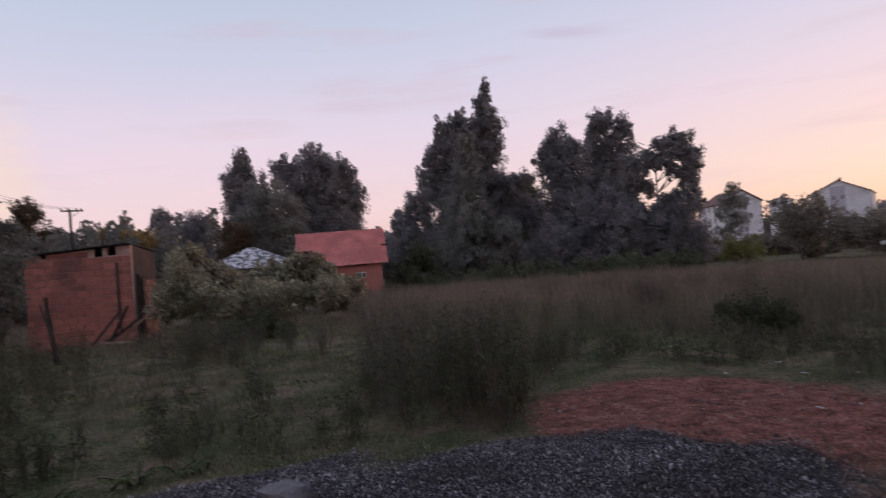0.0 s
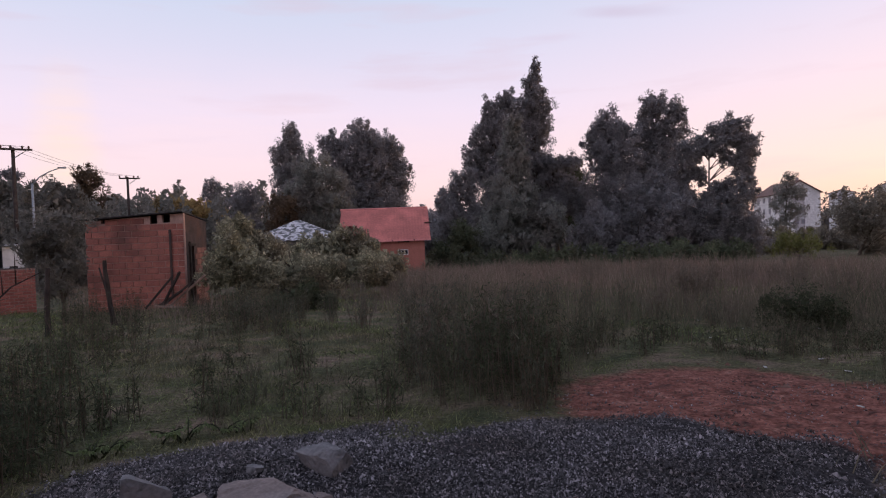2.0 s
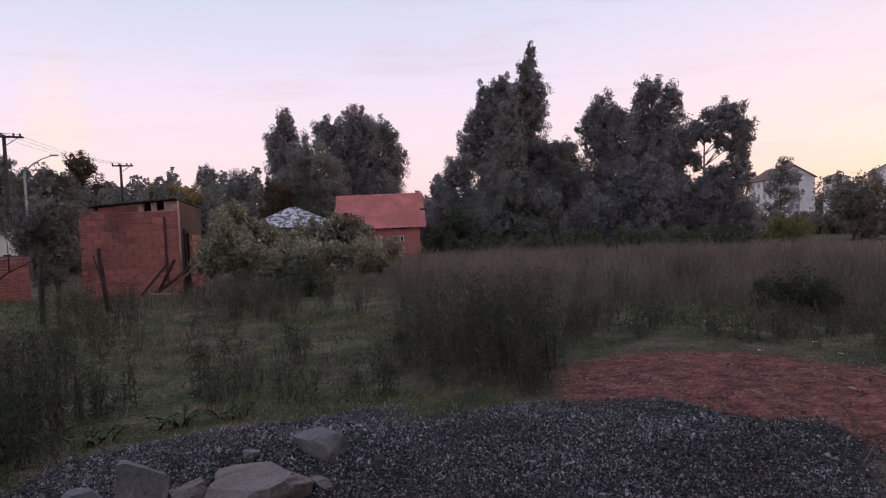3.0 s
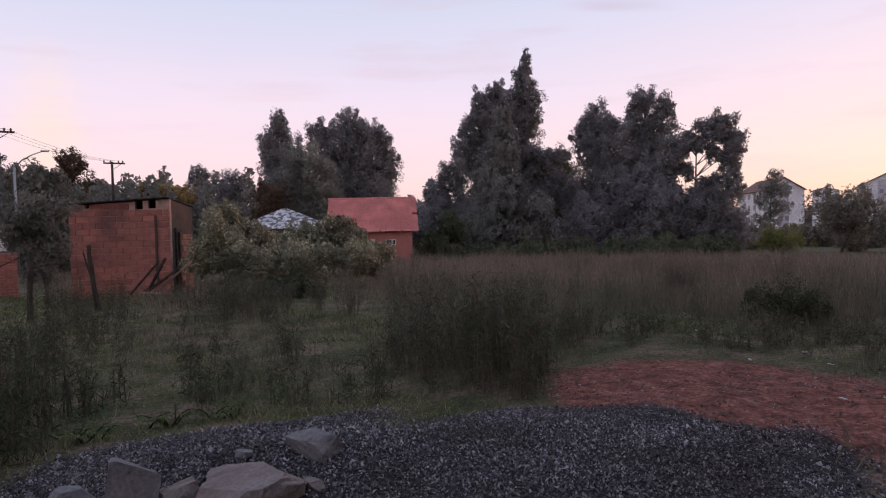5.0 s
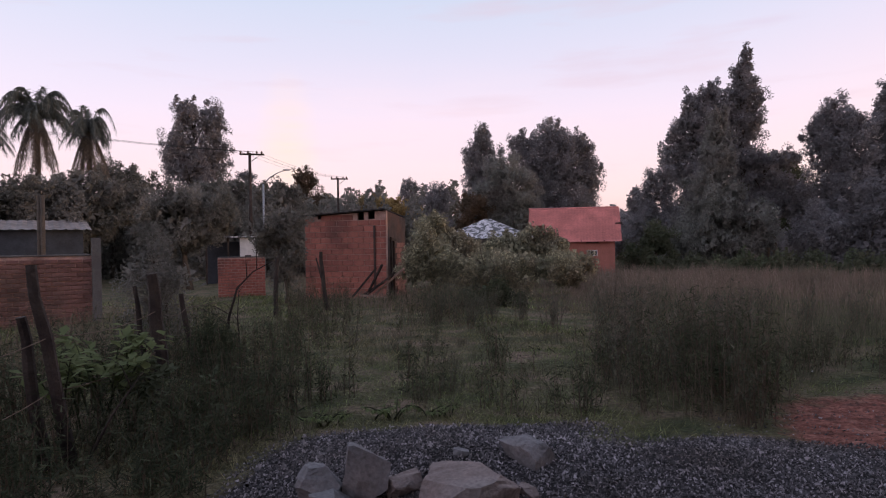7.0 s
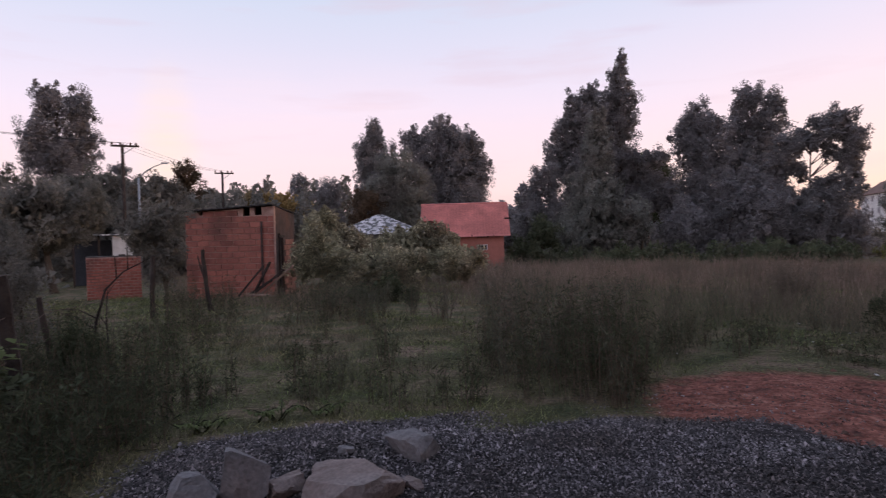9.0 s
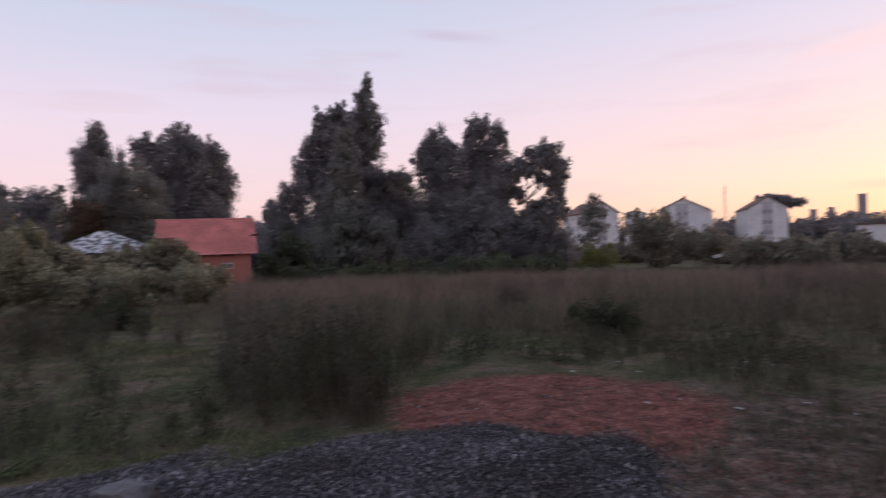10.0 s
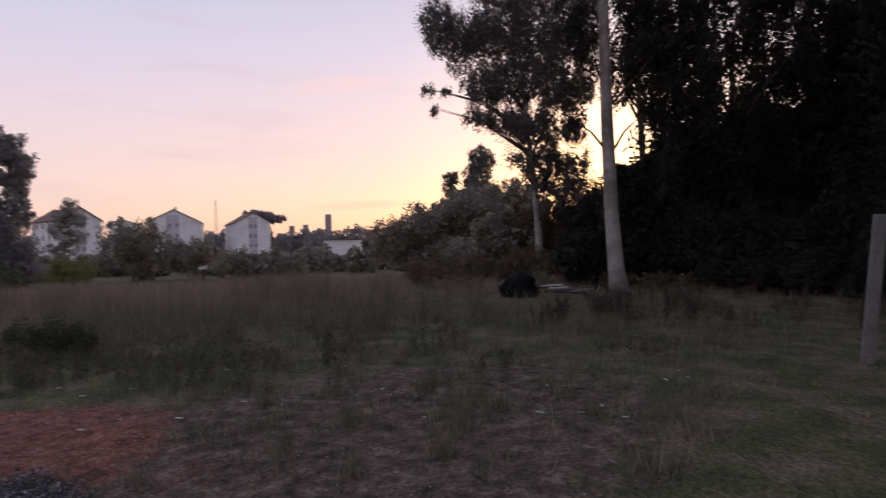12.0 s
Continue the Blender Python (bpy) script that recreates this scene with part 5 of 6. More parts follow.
woods("far_hedge", "olive scrub between field and apartment blocks", 62, 100, -58, -18, 3.5, "olive_leaf", 28000, (0.55, 0.32))
woods("far_hedge", "dark scrub behind the left-hand gardens", 50, 70, 24, 75, 8.4, "row_leaf", 52000, (0.5, 0.3))

# ---- brick shed ----


def brick_mesh(name, size, mat, bevel=0.006):
    bm = bmesh.new()
    add_box(bm, size, (0, 0, 0), None, bevel)
    me = bpy.data.meshes.new(name)
    bm.to_mesh(me)
    bm.free()
    me.materials.append(mat)
    return me


def brick_face(parent, length, top, course, brick, mat, origin, along, normal, skip=lambda s, z: False, z0=0.0, limit=300):
    """Bricks in half bond on a wall's face, each a piece of its own; top is a function of the place along."""
    mesh = brick_mesh("brick", (brick - 0.006, 0.03, course - 0.022), mat)
    half = brick_mesh("brick", (brick / 2 - 0.014, 0.03, course - 0.022), mat)
    yaw = math.atan2(along[1], along[0])
    n, row = 0, 0
    z = z0 + course / 2
    while n < limit:
        s = (brick + 0.014) * (0.5 if row % 2 else 0.25) + 0.004
        made, end = False, 0.0
        first = True
        while s < length and n < limit:
            use, w = (half, brick / 2) if first and not row % 2 else (mesh, brick)
            c = s
            if c + w / 2 <= length + 0.01 and c - w / 2 >= -0.03 and z + course / 2 <= top(c) + 0.02:
                made = True
                if not skip(c, z):
                    ob = new("brick", use)
                    ob.parent = parent
                    ob.matrix_basis = pose(origin[0] + along[0] * c + normal[0] * (0.006 + RNG.uniform(-0.003, 0.003)), origin[1] + along[1] * c + normal[1] * (0.006 + RNG.uniform(-0.003, 0.003)), origin[2] + z, 0, 0, math.degrees(yaw))
                    n += 1
                end = c + w / 2
            s += (w + brick) / 2 + 0.014
            first = False
        if made and length - end > brick * 0.42 and not skip(end + brick / 4, z):
            c = end + 0.012 + brick / 4
            ob = new("brick", half)
            ob.parent = parent
            ob.matrix_basis = pose(origin[0] + along[0] * c + normal[0] * 0.006, origin[1] + along[1] * c + normal[1] * 0.006, origin[2] + z, 0, 0, math.degrees(yaw))
            n += 1
        row += 1
        z += course
        if z > 6:
            break


def build_shed():
    at = (-9.75, 19.25)
    g = slope(*at) - 0.05
    e = thing("brick_shed", pose(at[0], at[1], g, 0, 0, 9), "small soot-stained shed of bare clay blocks with a sloping roof", "shed")
    L, D, T = 3.05, 2.4, 0.14
    zl, zr, zb = 2.95, 3.12, 2.92            # wall tops: far end of front, corner, back of side

    def wall_poly(name, pts, thick, mat, origin, along, inward):
        """A wall of an outline in (s, z), with thickness."""
        bm = bmesh.new()
        f = [bm.verts.new((origin[0] + along[0] * s, origin[1] + along[1] * s, z)) for s, z in pts]
        face = bm.faces.new(f)
        r = bmesh.ops.extrude_face_region(bm, geom=[face])
        bmesh.ops.translate(bm, verts=[v for v in r["geom"] if isinstance(v, bmesh.types.BMVert)], vec=(inward[0] * thick, inward[1] * thick, 0))
        bmesh.ops.recalc_face_normals(bm, faces=bm.faces[:])
        return part(name, bm, mat, e)

    # front wall runs to the left from the corner, with three gaps under the roof
    tf = lambda s: zr + (zl - zr) * s / L
    gaps = [(0.42, 0.66), (0.82, 1.05), (2.42, 2.55)]
    pts = [(0, -0.1), (0, tf(0))]
    for a, b in gaps:
        d = 0.26 if a < 2 else 0.12
        pts += [(a, tf(a)), (a, tf(a) - d), (b, tf(b) - d), (b, tf(b))]
    pts += [(L, zl), (L, -0.1)]
    front = wall_poly("front_wall", pts, T, M["mortar"], (0, 0), (-1, 0), (0, 1))
    # side wall with the narrow doorway
    ts = lambda s: zr + (zb - zr) * s / D
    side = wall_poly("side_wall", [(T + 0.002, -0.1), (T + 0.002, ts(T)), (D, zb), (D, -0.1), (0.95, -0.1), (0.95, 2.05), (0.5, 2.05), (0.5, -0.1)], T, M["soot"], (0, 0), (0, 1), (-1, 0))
    wall_poly("back_wall", [(T + 0.002, -0.1), (T + 0.002, zb), (L, 2.8), (L, -0.1)], T, M["mortar"], (0, D), (-1, 0), (0, -1))
    wall_poly("end_wall", [(T + 0.002, -0.1), (T + 0.002, zl), (D - T - 0.002, 2.8), (D - T - 0.002, -0.1)], T, M["mortar"], (-L, 0), (0, 1), (1, 0))
    brick_face(front, L, tf, 0.2, 0.39, M["brick"], (-L, 0, 0), (1, 0), (0, -1), lambda s, z: any(a - 0.15 < L - s < b + 0.15 and z > tf(L - s) - (0.36 if a < 2 else 0.2) for a, b in gaps), limit=160)
    # darker brick on this side only: its shade is put into the colour
    brick_face(side, D, ts, 0.2, 0.39, M["old_or_shaded_brick"], (0, 0, 0), (0, 1), (1, 0), lambda s, z: s < 1.15 or z > 1.9, limit=80)
    # roof sheet, thin and dark, over the wall tops
    bm = bmesh.new()
    n = 24
    rows = []
    for i in range(n + 1):
        x = 0.02 - (L + 0.26) * i / n
        zf = zr + (zl - zr) * (-x) / L + 0.03 + (0.02 if i % 2 else 0)
        zk = zb + (2.8 - zb) * (-x) / L + 0.03 + (0.02 if i % 2 else 0)
        rows.append((bm.verts.new((x, -0.2, zf)), bm.verts.new((x, D + 0.15, zk))))
    fs = [bm.faces.new((a[0], b[0], b[1], a[1])) for a, b in zip(rows, rows[1:])]
    r = bmesh.ops.extrude_face_region(bm, geom=fs)
    bmesh.ops.translate(bm, verts=[v for v in r["geom"] if isinstance(v, bmesh.types.BMVert)], vec=(0, 0, 0.03))
    bmesh.ops.recalc_face_normals(bm, faces=bm.faces[:])
    part("roof", bm, M["dark_sheet"], e, "thin dark sheet roof")
    box_part("door_post", (0.08, 0.10, 2.3), (0.02, 0.46, 1.05), M["old_wood"], e, "dark timber post")
    box_part("lintel", (0.05, 0.7, 0.09), (0.02, 0.72, 2.1), M["old_wood"], e)
    box_part("wall_pole", (0.07, 0.05, 2.2), (-0.42, -0.07, 1.5), M["soot"], e, "sooty upright pole against the wall")
    return e


build_shed()

# ---- red-roofed house ----


def roof_slope(name, width, run, rise, mat, parent, m, notch=None, pitch=0.22, rows=12, label=""):
    """Rows of barrel tiles: rounded ribs down the slope with a small step at each row. Local x along the ridge, down to -y."""
    V, F = [], []
    per = 6
    nx = int(width / pitch) * per
    xs = np.linspace(0, width, nx + 1)
    prof = 0.035 * np.abs(np.sin(np.arange(nx + 1) / per * math.pi))
    for r in range(rows):
        for f, lift in ((r / rows, 0.0), ((r + 1.0) / rows, 0.04)):
            for x, p in zip(xs, prof):
                V.append((x, -run * f - (0.01 if lift else 0), -rise * f + p + lift))
    for q in range(2 * rows - 1):
        o = q * (nx + 1)
        for i in range(nx):
            if notch and xs[i] < notch[0] and (q + 1) / 2 / rows > notch[1]:
                continue
            F.append((o + i, o + nx + 1 + i, o + nx + 2 + i, o + i + 1))
    ob = part_np(name, np.array(V), F, mat, parent, label)
    ob.matrix_basis = m
    return ob


def window_part(parent, at, w, h, mat_frame, yaw=0.0, panes=2):
    """A window proud of a wall that faces local -y."""
    x, y, z = at
    fr = bmesh.new()
    t = 0.05
    for sx in (-1, 1):
        add_box(fr, (t, 0.08, h), (x + sx * (w / 2 - t / 2), y, z))
    for sz in (-1, 1):
        add_box(fr, (w - 2 * t, 0.08, t), (x, y, z + sz * (h / 2 - t / 2)))
    for k in range(1, panes):
        add_box(fr, (0.04, 0.07, h - 2 * t), (x - w / 2 + w * k / panes, y, z))
    f = part("window", fr, mat_frame, parent, "small framed window")
    g = bmesh.new()
    add_box(g, (w - 2 * t, 0.01, h - 2 * t), (x, y + 0.01, z))
    part("pane", g, M["glass"], f)
    return f


def gable_box(e, w, d, wall_h, rise, mat, z0=-0.3):
    """Four walls under a gabled roof whose ridge runs along x; origin at the middle of the front foot."""
    for nm, y in (("front_wall", 0.1), ("back_wall", d - 0.1)):
        box_part(nm, (w, 0.2, wall_h - z0), (0, y, (wall_h + z0) / 2), mat, e, bevel=0)
    for sx in (-1, 1):
        bm = bmesh.new()
        pts = [(0.202, z0), (d - 0.202, z0), (d - 0.202, wall_h), (d / 2, wall_h + rise * 0.96), (0.202, wall_h)]
        face = bm.faces.new([bm.verts.new((sx * w / 2, a, b)) for a, b in pts])
        r = bmesh.ops.extrude_face_region(bm, geom=[face])
        bmesh.ops.translate(bm, verts=[v for v in r["geom"] if isinstance(v, bmesh.types.BMVert)], vec=(-sx * 0.2, 0, 0))
        bmesh.ops.recalc_face_normals(bm, faces=bm.faces[:])
        part("gable_wall", bm, mat, e)


def build_house():
    at = (-7.57, 45.2)
    g = slope(*at)
    e = thing("house", pose(at[0], at[1], g, 0, 0, 8.5), "brick house with a steep red tiled roof and a small window", "house")
    W, D, H = 5.9, 5.6, 2.55
    gable_box(e, W, D, H, 2.45, M["house_wall"])
    w, run, rise = 6.75, D / 2 + 0.35, 2.62
    top = H + 2.38
    roof_slope("roof", w, run, rise, M["roof_tile"], e, pose(-w / 2 + 0.05, D / 2, top), notch=(1.25, 0.52), label="red clay tile roof slope")
    roof_slope("roof", w, run, rise, M["roof_tile"], e, pose(w / 2 + 0.05, D / 2, top, 0, 0, 180), label="red clay tile roof slope")
    part_tubes("ridge", [tube([(-w / 2, D / 2, top), (w / 2, D / 2, top)], [0.10, 0.10], 8)], M["roof_tile"], e)
    window_part(e, (1.35, -0.02, 1.55), 0.75, 0.42, M["white"], panes=3)
    box_part("vent_beam", (0.9, 0.06, 0.08), (1.4, -0.03, 2.32), M["old_wood"], e)
    box_part("beam", (0.5, 0.1, 0.1), (3.3, 1.2, 3.7), M["old_wood"], e)
    for sx in (-1.0, 0.6, 2.2):
        box_part("rafter", (0.07, 0.4, 0.08), (sx, -0.25, H - 0.12), M["old_wood"], e, bevel=0)


build_house()


def build_sheet_house():
    at = (-13.0, 41.5)
    g = slope(*at)
    e = thing("low_house", pose(at[0], at[1], g, 0, 0, 17), "low house with a peeling pale sheet roof behind shrubs", "house")
    W, D, H = 6.0, 4.2, 2.6
    for nm, sx, sy, x, y in (("front_wall", W, 0.15, 0, 0), ("back_wall", W, 0.15, 0, D), ("side_wall", 0.15, D - 0.16, -W / 2 + 0.08, D / 2), ("side_wall", 0.15, D - 0.16, W / 2 - 0.08, D / 2)):
        box_part(nm, (sx, sy, H + 0.3), (x, y, H / 2 - 0.15), M["concrete"], e, bevel=0)
    ap = Vector((0.1, D / 2, H + 1.55))
    c = [Vector((-W / 2 - 0.4, -0.5, H)), Vector((W / 2 + 0.4, -0.5, H)), Vector((W / 2 + 0.4, D + 0.5, H)), Vector((-W / 2 - 0.4, D + 0.5, H))]
    for i in range(4):
        a, b = c[i], c[(i + 1) % 4]
        bm = bmesh.new()
        n = 22
        lo, hi = [], []
        for k in range(n + 1):
            p = a.lerp(b, k / n) + Vector((0, 0, 0.05 * (k % 2)))
            lo.append(bm.verts.new(p))
            hi.append(bm.verts.new(ap.lerp(p, 0.06)))
        for k in range(n):
            bm.faces.new((lo[k], lo[k + 1], hi[k + 1], hi[k]))
        part("roof", bm, M["sheet"], e, "pale weathered roof sheets")


build_sheet_house()

# ---- garden walls, sheds and poles on the left ----


def garden_wall(name, a, b, top_a, top_b, label, course, brick, mat, posts=(), limit=300):
    ga = slope(*a)
    L = math.hypot(b[0] - a[0], b[1] - a[1])
    yaw = math.degrees(math.atan2(b[1] - a[1], b[0] - a[0]))
    e = thing(name, pose(a[0], a[1], ga, 0, 0, yaw), label, "wall")
    h = min(top_a, top_b) - ga
    core = box_part("core", (L, 0.12, h + 0.4), (L / 2, 0.075, h / 2 - 0.2), M["mortar"], e, bevel=0)
    brick_face(core, L, lambda s: h, course, brick, M[mat], (0, 0, 0), (1, 0), (0, -1), limit=limit)
    bm = bmesh.new()
    add_box(bm, (L, 0.16, 0.04), (L / 2, 0.07, h + 0.022), None, 0.008)
    part("coping", bm, M["concrete"], e)
    for s in posts:
        box_part("post", (0.2, 0.24, h + 0.75), (s, 0.02, h / 2 + 0.05), M["concrete"], e, "grey concrete post")
    return e


garden_wall("garden_wall", (-15.9, 7.2), (-13.2, 10.75), 1.50, 1.40, "low weathered wall of red clay bricks", 0.105, 0.235, "old_or_shaded_brick", (4.4,), 300)
garden_wall("garden_wall", (-16.7, 18.77), (-15.3, 19.8), 1.15, 1.12, "short low wall of red bricks behind saplings", 0.105, 0.235, "brick", (), 200)


def build_white_outhouse():
    at = (-24.0, 29.8)
    g = slope(*at)
    e = thing("outhouse", pose(at[0], at[1], g, 0, 0, 39), "small white painted outhouse with an open carport", "house")
    box_part("wall", (1.1, 2.2, 2.9), (0, 1.1, 1.25), M["white"], e, bevel=0.01)
    window_part(e, (-0.1, -0.05, 1.55), 0.35, 0.3, M["old_wood"], panes=1)
    box_part("roof", (3.2, 2.6, 0.07), (-1.0, 1.1, 2.78), M["sheet"], e, "thin pale roof sheet")
    for x in (-1.2, -2.4):
        box_part("post", (0.1, 0.1, 2.75), (x, 0.1, 1.37), M["old_wood"], e)
    # tarp colour puts the carport's shade on this wall
    box_part("back_wall", (1.9, 0.12, 2.6), (-1.55, 2.1, 1.2), M["tarp"], e, "back wall with carport shade put into its dark colour")
    return e


build_white_outhouse()


def build_long_shed():
    at = (-33.6, 21.0)
    g = slope(*at)
    e = thing("long_shed", pose(at[0], at[1], g, 0, 0, 55), "long low shed with a pale sheet roof and dark sides", "shed")
    box_part("wall", (10.6, 3.4, 3.4), (-0.9, 1.9, 1.6), M["tarp"], e, "dark side wall")
    bm = bmesh.new()
    n = 46
    lo, hi = [], []
    for k in range(n + 1):
        x = -6.6 + 11.4 * k / n
        d = 0.05 * (k % 2)
        lo.append(bm.verts.new((x, -0.2, 3.30 + d)))
        hi.append(bm.verts.new((x, 4.0, 3.95 + d)))
    for k in range(n):
        bm.faces.new((lo[k], lo[k + 1], hi[k + 1], hi[k]))
    part("roof", bm, M["old_sheet"], e, "weathered tan-grey roof sheets")


build_long_shed()


def utility_pole(at, top, yaw, label, arm=1.5, lamp=False, z_arm=None):
    g = slope(*at)
    h = top - g
    e = thing("utility_pole", pose(at[0], at[1], g, 0, 0, yaw), label, "utility pole", "utility poles")
    part_tubes("pole", [tube([(0, 0, -0.3), (0, 0, h)], [0.13, 0.09], 10)], M["old_wood"], e)
    box_part("crossarm", (arm, 0.10, 0.11), (0.15, -0.14, h - 0.12), M["old_wood"], e)
    part_tubes("brace", [tube([(0.62, -0.13, h - 0.18), (0.0, -0.13, h - 0.65)], [0.025, 0.025], 5)], M["metal"], e)
    for x in (-0.55, -0.1, 0.45, 0.75):
        part_tubes("insulator", [tube([(x, -0.14, h - 0.07), (x, -0.14, h + 0.02), (x, -0.14, h + 0.10)], [0.035, 0.07, 0.03], 7)], M["ceramic"], e)
    return e


utility_pole((-26.3, 32.85), 7.6, 36, "dark timber utility pole with a crossarm and insulators", 1.55)
utility_pole((-28.3, 47.2), 7.4, 30, "distant grey utility pole with a wide crossarm", 1.5)


def lamp_arm():
    at = (-27.6, 35.9)
    g = slope(*at)
    e = thing("street_lamp", pose(at[0], at[1], g, 0, 0, 30), "street lamp with a long curved metal arm", "street lamp")
    part_tubes("pole", [tube([(0, 0, -0.3), (0, 0, 5.9 - g)], [0.09, 0.07], 8)], M["metal"], e)
    part_tubes("arm", [tube([(0, 0, 5.8 - g), (0.4, 0, 6.3 - g), (0.95, 0, 6.65 - g), (1.45, 0, 6.85 - g)], [0.045, 0.04, 0.035, 0.03], 6)], M["metal"], e)
    box_part("lamp_head", (0.45, 0.16, 0.09), (1.6, 0, 6.88 - g), M["metal"], e)


lamp_arm()


def power_line(a, b, sag, label="thin black overhead power cable"):
    a, b = Vector(a), Vector(b)
    pts = []
    for i in range(13):
        f = i / 12
        p = a.lerp(b, f)
        p.z -= sag * 4 * f * (1 - f)
        pts.append(p)
    e = thing("power_line", Matrix(), label, "cable", "overhead cables")
    part_tubes("cable", [tube(pts, [0.008] * 13, 4)], M["cable"], e)


for dx, dz in ((-0.5, 0.0), (0.1, 0.0), (0.6, 0.0)):
    power_line((-26.3 + dx * 0.8, 32.75 + dx * 0.6, 7.66), (-48.0 + dx * 0.8, 20.0 + dx * 0.6, 11.0), 0.5)
    power_line((-26.3 + dx * 0.8, 32.75 + dx * 0.6, 7.66), (-28.3 + dx * 0.86, 47.1 + dx * 0.5, 7.46), 0.3)

# ---- fence of old posts ----


def fence_post(bottom, top, r, label="leaning weathered wooden fence post"):
    z = float(land(bottom[0], bottom[1]))
    e = thing("fence_post", pose(bottom[0], bottom[1], z), label, "fence post", "old fence posts")
    d = Vector(top) - Vector((bottom[0], bottom[1], z))
    pts = [d * f + Vector((RNG.normal() * 0.012, RNG.normal() * 0.012, 0)) * (0 < f < 1) for f in (-0.12, 0.15, 0.4, 0.65, 0.85, 1.0)]
    part_tubes("post", [tube(pts, [0.78 * r * k for k in (1.15, 1.1, 0.95, 1.0, 0.85, 0.8)], 7)], M["old_wood"], e, smooth=False)
    return e


fence_post((-4.30, 3.12), (-4.5, 2.99, 1.47), 0.058, "dark leaning wooden fence post in the weeds")
fence_post((-4.47, 3.03), (-4.56, 2.95, 1.1), 0.055, "short broken wooden fence post beside another")
fence_post((-5.03, 4.7), (-5.1, 4.63, 1.32), 0.088, "split grey wooden fence post in tall weeds")
fence_post((-5.17, 4.66), (-5.24, 4.55, 1.2), 0.035, "thin wooden stake beside a fence post")
fence_post((-6.33, 6.5), (-6.45, 6.40, 0.95), 0.05, "short tilted fence post among weeds")
fence_post((-9.08, 12.0), (-9.04, 12.05, 1.3), 0.07, "old fence post below a sapling")
fence_post((-9.17, 14.37), (-9.27, 14.30, 1.38), 0.075, "tilted wooden fence post before the shed")
fence_post((-8.95, 14.2), (-9.55, 14.5, 1.2), 0.03, "thin fallen branch leaning by the shed")


def wire(a, b, sag=0.05):
    e = thing("fence_wire", Matrix(), "rusty slack barbed fence wire", "wire", "fence wires")
    a, b = Vector(a), Vector(b)
    pts = [a.lerp(b, f) - Vector((0, 0, sag * 4 * f * (1 - f))) for f in (0, 0.2, 0.4, 0.6, 0.8, 1)]
    part_tubes("strand", [tube(pts, [0.004] * 6, 4)], M["rust"], e)


for h in (0.55, 0.95):
    wire((-4.42, 3.07, h), (-5.06, 4.66, h), 0.06)
    wire((-5.06, 4.66, h), (-6.40, 6.44, h * 0.8), 0.08)
    wire((-6.40, 6.44, h * 0.8), (-9.05, 12.0, h), 0.15)
    wire((-3.6, 1.4, h), (-4.42, 3.07, h), 0.05)


def concrete_post():
    e = thing("concrete_post", pose(10.3, -0.37, float(land(10.3, -0.37)), 0, 0, -80), "leaning grey concrete fence post", "fence post")
    bm = bmesh.new()
    vs = add_box(bm, (0.15, 0.14, 2.4), (0, 0, 0.78), Matrix.Rotation(radians(5), 3, "Y"), 0.015)
    part("post", bm, M["concrete"], e)


concrete_post()

# ---- rocks and rubble ----


def boulder(at, size, yaw, label, mat="rock", cuts=9, seed=0, lift=0.0, tilt=(0, 0)):
    """A broken stone: a block cut by random planes into flat facets."""
    rng = random.Random(seed)
    bm = bmesh.new()
    bmesh.ops.create_cube(bm, size=1.0)
    for _ in range(cuts):
        n = Vector((rng.gauss(0, 1), rng.gauss(0, 1), rng.gauss(0.2, 0.8))).normalized()
        r = bmesh.ops.bisect_plane(bm, geom=bm.verts[:] + bm.edges[:] + bm.faces[:], plane_co=n * rng.uniform(0.33, 0.50), plane_no=n, clear_outer=True)
        es = [g for g in r["geom_cut"] if isinstance(g, bmesh.types.BMEdge)]
        if es:
            bmesh.ops.holes_fill(bm, edges=es)
    bmesh.ops.triangulate(bm, faces=[f for f in bm.faces if len(f.verts) > 4])
    bmesh.ops.subdivide_edges(bm, edges=bm.edges[:], cuts=3, use_grid_fill=True)
    for v in bm.verts:
        v.co += Vector(noise.noise_vector(v.co * 2.4 + Vector((seed, 0, 0)))) * 0.06 + Vector(noise.noise_vector(v.co * 7.0 + Vector((0, seed, 0)))) * 0.035
        v.co = Vector((v.co.x * size[0], v.co.y * size[1], v.co.z * size[2]))
    z = float(land(at[0], at[1])) + size[2] * 0.30 + lift
    ob = part("rock", bm, M[mat])
    ob.matrix_basis = pose(at[0], at[1], z, tilt[0], tilt[1], yaw)
    return tagged(ob, label, "rock", "rocks on the gravel")


boulder((-1.27, 3.2), (0.62, 0.38, 0.23), 18, "large pinkish broken rock on the gravel heap", "pink_rock", 12, 5, lift=-0.01)
boulder((-1.66, 3.15), (0.20, 0.16, 0.12), 50, "small pinkish stone beside a larger rock", "pink_rock", 6, 4)
boulder((-1.87, 3.08), (0.24, 0.23, 0.32), 30, "upright grey block of broken basalt", "rock", 5, 8, lift=0.03, tilt=(-14, 8))
boulder((-2.14, 3.0), (0.30, 0.22, 0.22), 10, "pointed grey broken rock on gravel", "rock", 8, 12, lift=0.02)
boulder((-1.97, 2.86), (0.23, 0.18, 0.16), 40, "grey squarish broken rock on gravel", "rock", 6, 15)
boulder((-1.09, 3.76), (0.28, 0.22, 0.19), -20, "dark grey angular rock at the edge of the heap", "rock", 8, 22)
boulder((-1.48, 3.62), (0.10, 0.07, 0.05), 10, "small pale stone on the gravel", "rock", 5, 31)
